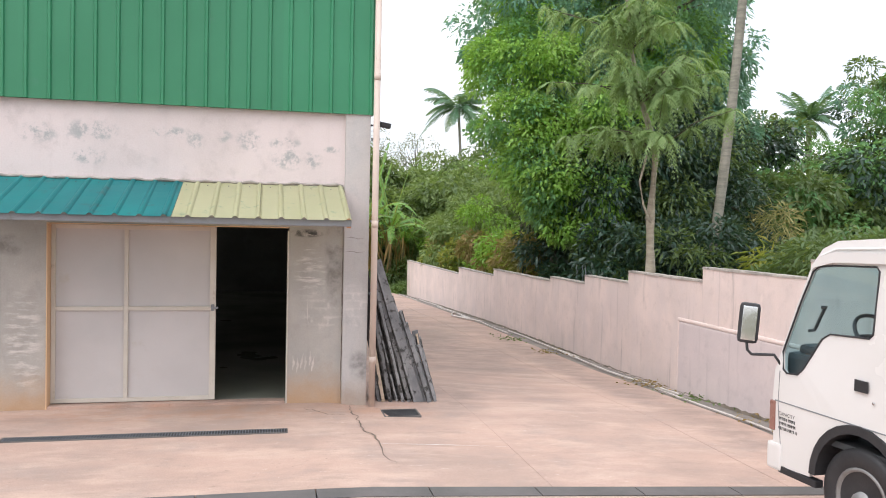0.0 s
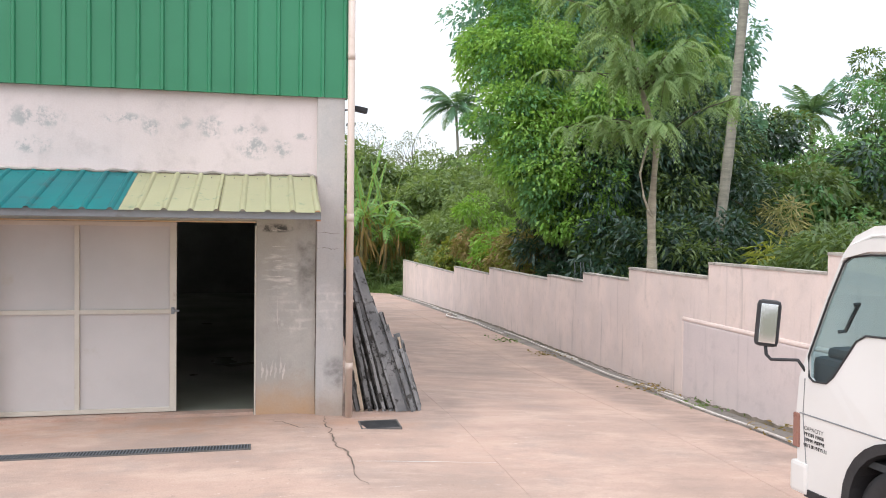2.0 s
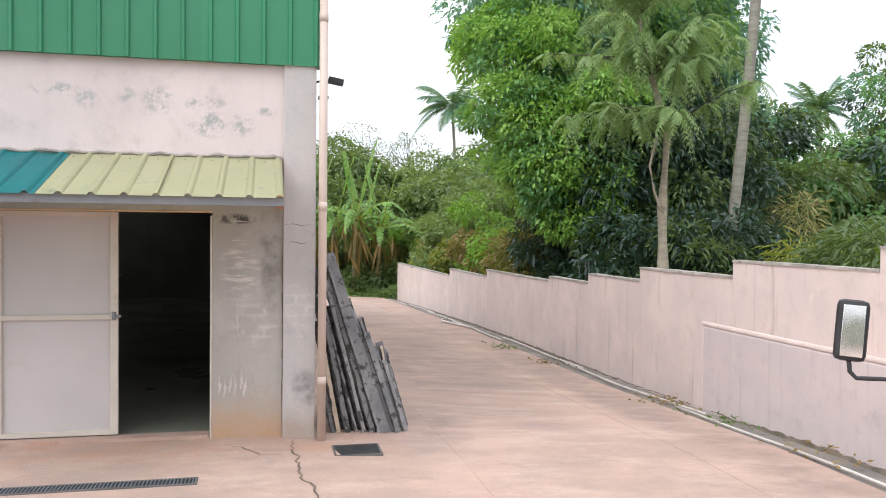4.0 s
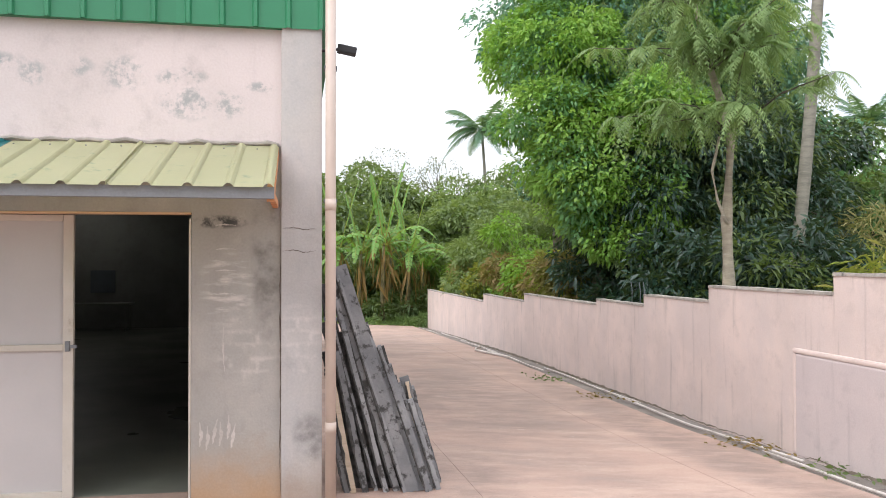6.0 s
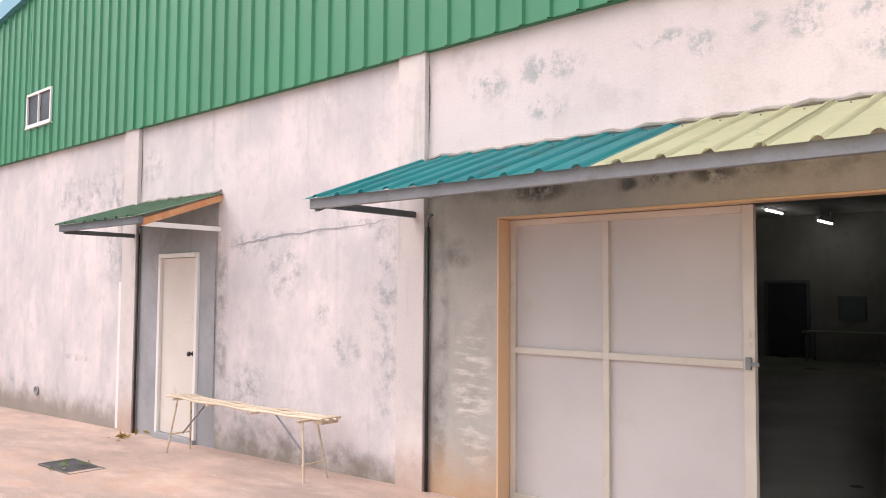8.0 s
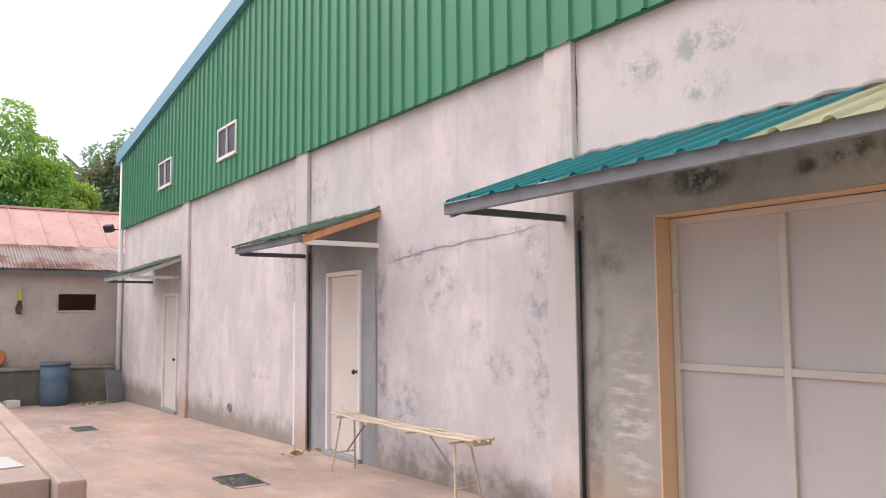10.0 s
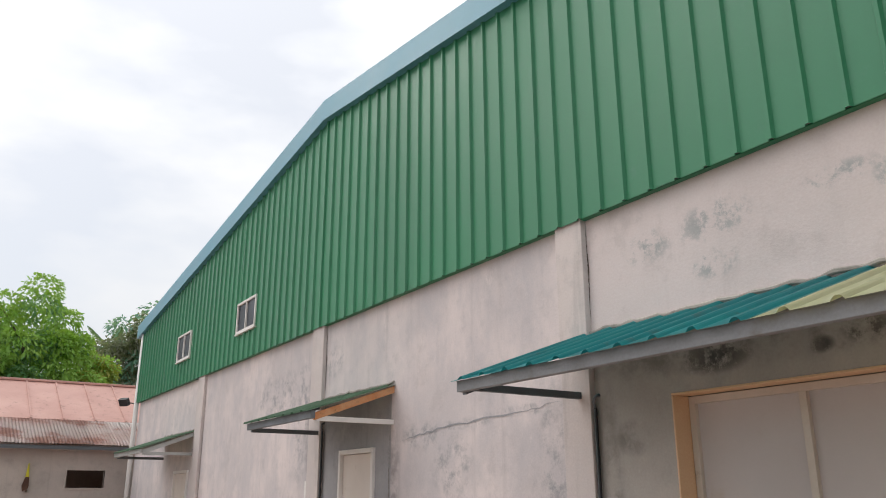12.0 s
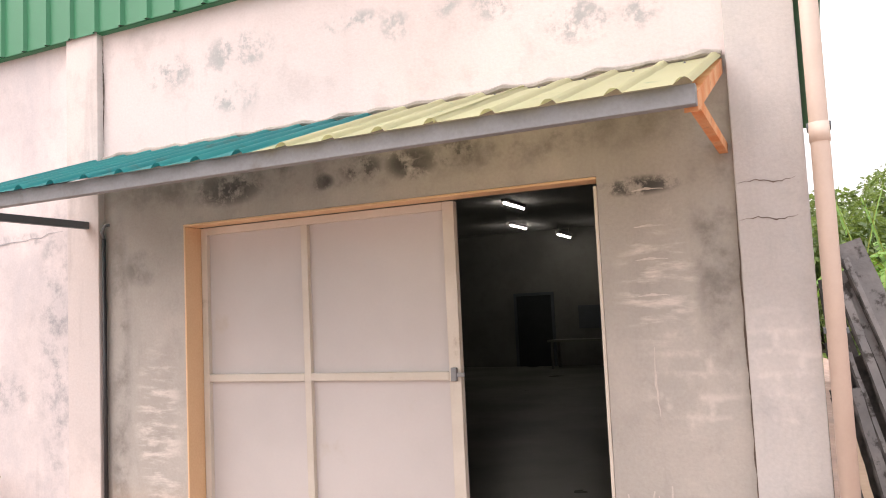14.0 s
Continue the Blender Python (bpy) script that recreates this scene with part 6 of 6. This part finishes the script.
for k in range(62):
    i = rng.choice((3, 3, 4, 4, 4, 5, 5, 5, 6, 6, 7))
    a = Vector(TA[i])
    ang = rng.uniform(0, 2 * math.pi)
    L = rng.uniform(0.9, 2.1)
    b = a + Vector((math.cos(ang) * L, math.sin(ang) * L, rng.uniform(0.0, 1.1)))
    part("limb", tube(bmesh.new(), [a, a.lerp(b, 0.5) + Vector((0, 0, 0.18)), b], [0.018, 0.012, 0.006], 6), M_BARKDARK, feather, "", True)
    tips += [b] + [a.lerp(b, f) + Vector((rng.uniform(-0.12, 0.12), rng.uniform(-0.12, 0.12), 0.25 * f * (1 - f) + 0.05)) for f in (0.45, 0.65, 0.85)]
bm = bmesh.new()
for tip in tips:
    for k in range(5):
        ang = rng.uniform(0, 2 * math.pi)
        frond(bm, tip, (math.cos(ang), math.sin(ang), 0), rng.uniform(0.3, 0.9), rng.uniform(-0.2, 0.5), rng.uniform(0.5, 1.5), 11, 0.14, 0.032, rng)
part("crown", bm, L_FERN, feather)
part("hanging_vine", tube(bmesh.new(), [(8.0, 16.7, 4.0), (7.85, 16.7, 3.4), (7.95, 16.7, 2.9), (8.12, 16.75, 2.55), (8.2, 16.8, 2.5)], 0.025, 6), M_BARK, feather)

palm("coconut_palm", "tall leaning coconut palm with a ringed grey trunk", (11.45, 20.3, -1.75), (12.85, 20.3, 13.5), 0.15, 0.105, 18, 3.4, 2)
palm("coconut_palm", "far coconut palm against the sky", (16.4, 69, -1.75), (16.0, 69, 12.9), 0.16, 0.11, 24, 4.0, 7, up=0.85, droop=0.75, leaflets=36, leaf_width=0.1)
palm("coconut_palm", "far coconut palm above the trees", (30.4, 41, -1.75), (30.4, 41, 9.0), 0.2, 0.15, 22, 2.1, 9, up=1.1, droop=0.7, leaflets=34, leaf_width=0.07)


# banana clump at the end of the alley
def banana(x, y, h, seed):
    t = thing("banana_plant", "banana plant with torn arching leaves and dry skirts", "plant", "banana clump")
    rng = random.Random(seed)
    z = -1.75
    part("stem", tube(bmesh.new(), [(x, y, z), (x + 0.05, y, z + h * 0.4), (x + 0.1, y, z + h * 0.62)], [0.13, 0.1, 0.06], 10), M_STEM, t, "", True)
    top = Vector((x + 0.1, y, z + h * 0.6))
    for k in range(10):
        a = 2 * math.pi * (k * 0.382) + rng.uniform(-0.4, 0.4)
        d = Vector((math.cos(a), math.sin(a), 0))
        side = d.cross(Vector((0, 0, 1)))
        L, lift = h * rng.uniform(0.34, 0.52), (1.9 if k < 2 else rng.uniform(0.55, 1.5))
        out = 0.45 if k < 2 else 1.0
        bm = bmesh.new()
        spine, wide = [], []
        for i in range(25):
            f = i / 24
            spine.append(top + d * L * out * f * (1 - 0.22 * f * min(1.3, lift)) + Vector((0, 0, L * (lift * f - (0.95 if k > 1 else 0.75) * f * f))))
            wide.append(0.25 * math.sin(math.pi * min(1, 0.06 + f * 0.93)) ** 0.55 if f > 0.1 else 0.012)
        # torn strips on both sides of the midrib, each hanging a little differently
        for i in range(24):
            for sg in (-1, 1):
                if rng.random() < 0.07 and 2 < i < 23:
                    continue
                hang = rng.uniform(0.25, 0.75)
                w0, w1 = wide[i] * rng.uniform(0.85, 1.05), wide[i + 1] * rng.uniform(0.85, 1.05)
                gap = 0.12 * rng.random()
                p0, p1 = spine[i], spine[i + 1].lerp(spine[i], gap)
                bm.faces.new([bm.verts.new(q) for q in (p0, p1, p1 + side * sg * w1 * (1 - 0.3 * hang) + Vector((0, 0, -w1 * hang)), p0 + side * sg * w0 * (1 - 0.3 * hang) + Vector((0, 0, -w0 * hang)))])
        leaf = part("leaf", bm, L_BANANA, t)
        part("midrib", tube(bmesh.new(), spine[::3], [0.03 * (1 - 0.1 * q) for q in range(9)], 5), L_YELLOW, leaf)
    r = np.random.default_rng(seed)
    base = np.array(top) + r.normal(size=(26, 3)) * np.array([0.26, 0.26, 0.7]) + np.array([0, 0, -0.5])
    o = new("dry_leaves", leaves_mesh("dry_leaves", base, r.normal(size=(26, 3)) * 0.3 + np.array([0, 0, -1.0]), h * 0.22, 0.13, L_DRY, seed, 0.2))
    o.parent = t


for x, y, h, s in ((3.7, 42.6, 6.6, 1), (4.75, 42.0, 7.2, 2), (6.05, 42.4, 6.4, 3), (7.0, 44.0, 5.0, 4), (2.7, 43.4, 6.8, 5), (5.4, 44.8, 6.6, 6)):
    banana(x, y, h, s)


def shrubs(name, label, spots, per, spread, ln, wd, leaf, seed, category="bushes"):
    """A belt of undergrowth that nobody could count."""
    c, p, out, _ = crown_points(spots, max(40, len(spots) * 14), per * 3, spread * 1.5, seed)
    ob = new(name, leaves_mesh(name, p, out, ln, wd, leaf, seed))
    return tagged(ob, label, category, "", "stuff")


rr = random.Random(21)
shrubs("undergrowth", "yellow green shrubs behind the boundary wall", [(rr.uniform(8.3, 10.0), rr.uniform(26, 41), rr.uniform(0.0, 1.3), 0.9, 1.0, 0.9) for k in range(12)], 40, 0.3, 0.2, 0.08, L_YELLOW, 31)
shrubs("undergrowth", "russet and brown shrubs behind the boundary wall", [(rr.uniform(8.2, 9.6), rr.uniform(25, 40), rr.uniform(0.0, 1.5), 0.7, 0.8, 0.7) for k in range(9)], 36, 0.3, 0.2, 0.08, L_RUSSET, 37)
shrubs("undergrowth", "mid green bushes behind the boundary wall", [(rr.uniform(8.6, 12.5), rr.uniform(27, 44), rr.uniform(0.3, 2.2), 1.3, 1.3, 1.3) for k in range(20)], 45, 0.32, 0.22, 0.09, L_BRIGHT, 32)
shrubs("undergrowth", "olive scrub rising behind the shrubs", [(rr.uniform(8.0, 14.0), rr.uniform(36, 48), rr.uniform(1.0, 3.4), 1.5, 1.4, 1.4) for k in range(20)], 45, 0.36, 0.26, 0.1, L_GROVE, 38)
shrubs("undergrowth", "bushes under the trees with shade in their leaf colour", [(rr.uniform(8.6, 17), rr.uniform(18, 25), rr.uniform(-0.6, 1.4), 1.3, 1.3, 1.2) for k in range(34)], 45, 0.3, 0.24, 0.08, L_MANGO, 33)
shrubs("undergrowth", "mixed bushes along the boundary wall", [(rr.uniform(9.5, 18), rr.uniform(13, 22), rr.uniform(-0.5, 1.5), 1.2, 1.2, 1.2) for k in range(22)], 45, 0.3, 0.2, 0.06, L_OLIVE, 34)
shrubs("undergrowth", "bright yellow green ferns behind the wall", [(rr.uniform(11.0, 13.6), rr.uniform(14.5, 17.5), rr.uniform(1.1, 1.6), 0.4, 0.4, 0.3) for k in range(5)], 7, 0.3, 0.42, 0.05, L_YELLOW, 40)
shrubs("dry_grass", "tall dry grass among the bushes", [(rr.uniform(12.4, 14.6), rr.uniform(19.5, 21.0), rr.uniform(1.6, 2.8), 0.4, 0.4, 0.6) for k in range(3)], 4, 0.3, 0.38, 0.03, L_STRAW, 41, "grass")
shrubs("undergrowth", "green weeds among the banana stems", [(rr.uniform(2.5, 7.4), rr.uniform(41.8, 45), rr.uniform(-1.3, -0.3), 0.8, 0.7, 0.6) for k in range(12)], 24, 0.25, 0.3, 0.09, L_OLIVE, 36)
shrubs("undergrowth", "dark scrub behind the banana stems", [(rr.uniform(1.5, 8.5), rr.uniform(46, 49), rr.uniform(-1.0, 1.6), 1.2, 0.8, 1.2) for k in range(16)], 45, 0.34, 0.3, 0.1, L_OLIVE, 39)
shrubs("grass_tufts", "rough grass at the end of the alley", [(rr.uniform(1.5, 7.5), rr.uniform(41.3, 44), -1.4, 0.8, 0.6, 0.45) for k in range(14)], 40, 0.2, 0.4, 0.05, L_FERN, 35, "grass")

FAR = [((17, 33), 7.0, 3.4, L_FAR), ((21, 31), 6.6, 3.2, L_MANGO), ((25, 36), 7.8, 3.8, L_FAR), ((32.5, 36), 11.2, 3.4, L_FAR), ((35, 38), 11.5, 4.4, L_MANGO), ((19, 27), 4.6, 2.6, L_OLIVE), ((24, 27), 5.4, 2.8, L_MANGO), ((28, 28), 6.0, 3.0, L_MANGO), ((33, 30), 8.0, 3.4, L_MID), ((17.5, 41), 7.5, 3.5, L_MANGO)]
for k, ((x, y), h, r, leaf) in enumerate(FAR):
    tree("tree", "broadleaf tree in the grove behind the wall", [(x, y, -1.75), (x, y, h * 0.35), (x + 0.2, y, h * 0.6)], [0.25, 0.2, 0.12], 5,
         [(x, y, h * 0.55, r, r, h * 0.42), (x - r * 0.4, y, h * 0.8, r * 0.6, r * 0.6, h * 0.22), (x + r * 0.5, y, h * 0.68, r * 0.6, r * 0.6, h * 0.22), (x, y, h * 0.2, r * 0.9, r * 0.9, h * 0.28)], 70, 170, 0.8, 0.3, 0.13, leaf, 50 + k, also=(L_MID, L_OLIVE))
BACK = [((1, 62), 9.0, 4.5, L_GROVE), ((6.2, 60), 8.4, 3.2, L_GROVE), ((11, 58), 6.2, 4.0, L_GROVE), ((15, 60), 7.4, 4.2, L_FERN), ((8, 52), 4.8, 3.4, L_OLIVE), ((12, 50), 5.4, 3.4, L_GROVE), ((3, 52), 5.6, 3.4, L_OLIVE), ((20, 62), 9.6, 5.0, L_FAR), ((-4, 60), 9.0, 4.6, L_GROVE)]
for k, ((x, y), h, r, leaf) in enumerate(BACK):
    tree("tree", "olive tree with hazed leaf colour in the far grove past the alley", [(x, y, -1.75), (x, y, h * 0.35), (x + 0.2, y, h * 0.6)], [0.25, 0.2, 0.12], 5,
         [(x, y, h * 0.55, r, r, h * 0.4), (x - r * 0.4, y, h * 0.75, r * 0.6, r * 0.6, h * 0.22), (x, y, h * 0.15, r * 0.95, r * 0.9, h * 0.28)], 60, 160, 1.1, 0.42, 0.18, leaf, 80 + k, also=(L_GROVE, L_OLIVE))
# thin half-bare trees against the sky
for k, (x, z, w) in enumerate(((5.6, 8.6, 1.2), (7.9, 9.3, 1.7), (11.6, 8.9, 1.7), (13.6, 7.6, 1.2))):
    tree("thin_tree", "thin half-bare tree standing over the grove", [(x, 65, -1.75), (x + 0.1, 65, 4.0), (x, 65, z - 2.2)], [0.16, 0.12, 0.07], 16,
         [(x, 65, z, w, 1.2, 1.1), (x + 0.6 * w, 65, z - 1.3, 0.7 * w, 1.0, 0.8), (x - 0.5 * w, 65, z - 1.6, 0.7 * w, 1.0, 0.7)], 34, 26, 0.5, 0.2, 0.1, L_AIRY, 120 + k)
def litter(x, y, n, r, label, leaf, seed, ln=0.09):
    g = np.random.default_rng(seed)
    base = np.stack([x + g.normal(size=n) * r, y + g.normal(size=n) * r * 1.4, np.zeros(n)], 1)
    base[:, 2] = [ground_z(a, b) + 0.012 + 0.03 * abs(g.normal()) for a, b in base[:, :2]]
    d = g.normal(size=(n, 3)) * np.array([1, 1, 0.25])
    ob = new("leaf_litter", leaves_mesh("leaf_litter", base, d, ln, 0.04, leaf, seed, 0.05))
    return tagged(ob, label, "litter", "", "stuff")


for i, (x, y, n, r) in enumerate(litter_spots):
    litter(x, y, n, r, "dry leaves and weeds lying on the slab", L_DRY if i % 3 else L_OLIVE, 200 + i)
litter(-7.0, 9.14, 14, 0.08, "small weeds growing in the drain pit", L_OLIVE, 220, 0.06)
# trees past the shed
tree("tree", "bright green tree behind the low house", [(-40, 10.0, -1.75), (-40, 10.0, 3.0), (-40, 10.0, 6.0)], [0.4, 0.3, 0.2], 8,
     [(-40, 9.4, 8.0, 3.4, 2.3, 2.9), (-40, 7.4, 6.8, 3.0, 2.6, 2.8), (-40, 5.0, 6.4, 3.0, 2.6, 2.8), (-40, 11.0, 6.6, 2.6, 1.5, 2.0)], 210, 230, 0.7, 0.24, 0.12, L_SUNNY, 101, also=(L_SUNNY, L_BRIGHT, L_MID))
tree("tree", "lower yellow green tree behind the low house", [(-41.5, 12.4, -1.75), (-41.5, 12.4, 2.5), (-41.5, 12.5, 4.5)], [0.3, 0.22, 0.15], 6,
     [(-41.5, 12.6, 6.9, 1.6, 1.3, 1.3), (-41.5, 11.8, 5.6, 1.6, 1.3, 1.3), (-41.5, 13.2, 5.3, 1.5, 0.9, 1.4)], 80, 200, 0.55, 0.24, 0.12, L_SUNNY, 104, also=(L_YELLOW, L_SUNNY))
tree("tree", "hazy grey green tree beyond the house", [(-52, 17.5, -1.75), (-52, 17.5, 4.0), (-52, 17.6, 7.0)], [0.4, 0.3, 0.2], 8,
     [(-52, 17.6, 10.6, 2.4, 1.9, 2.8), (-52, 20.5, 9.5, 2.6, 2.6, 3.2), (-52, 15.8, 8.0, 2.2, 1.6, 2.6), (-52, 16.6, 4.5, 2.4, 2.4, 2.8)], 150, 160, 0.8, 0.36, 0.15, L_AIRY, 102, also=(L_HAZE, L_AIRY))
palm("coconut_palm", "far grey palm beside the hazy tree", (-55, 16.0, -1.75), (-55, 15.9, 10.6), 0.18, 0.12, 18, 2.0, 13, up=0.9, droop=0.6, leaflets=26, leaf_width=0.1)
tree("tree", "olive tree at the yard's far side", [(-38, 3.0, -1.75), (-38, 3.0, 2.0), (-38, 3.1, 4.0)], [0.3, 0.25, 0.2], 6,
     [(-38, 3.0, 4.6, 3.0, 3.4, 2.4), (-36, 0, 4.0, 2.4, 2.4, 2.2)], 90, 160, 0.8, 0.34, 0.13, L_OLIVE, 103, also=(L_FERN,))
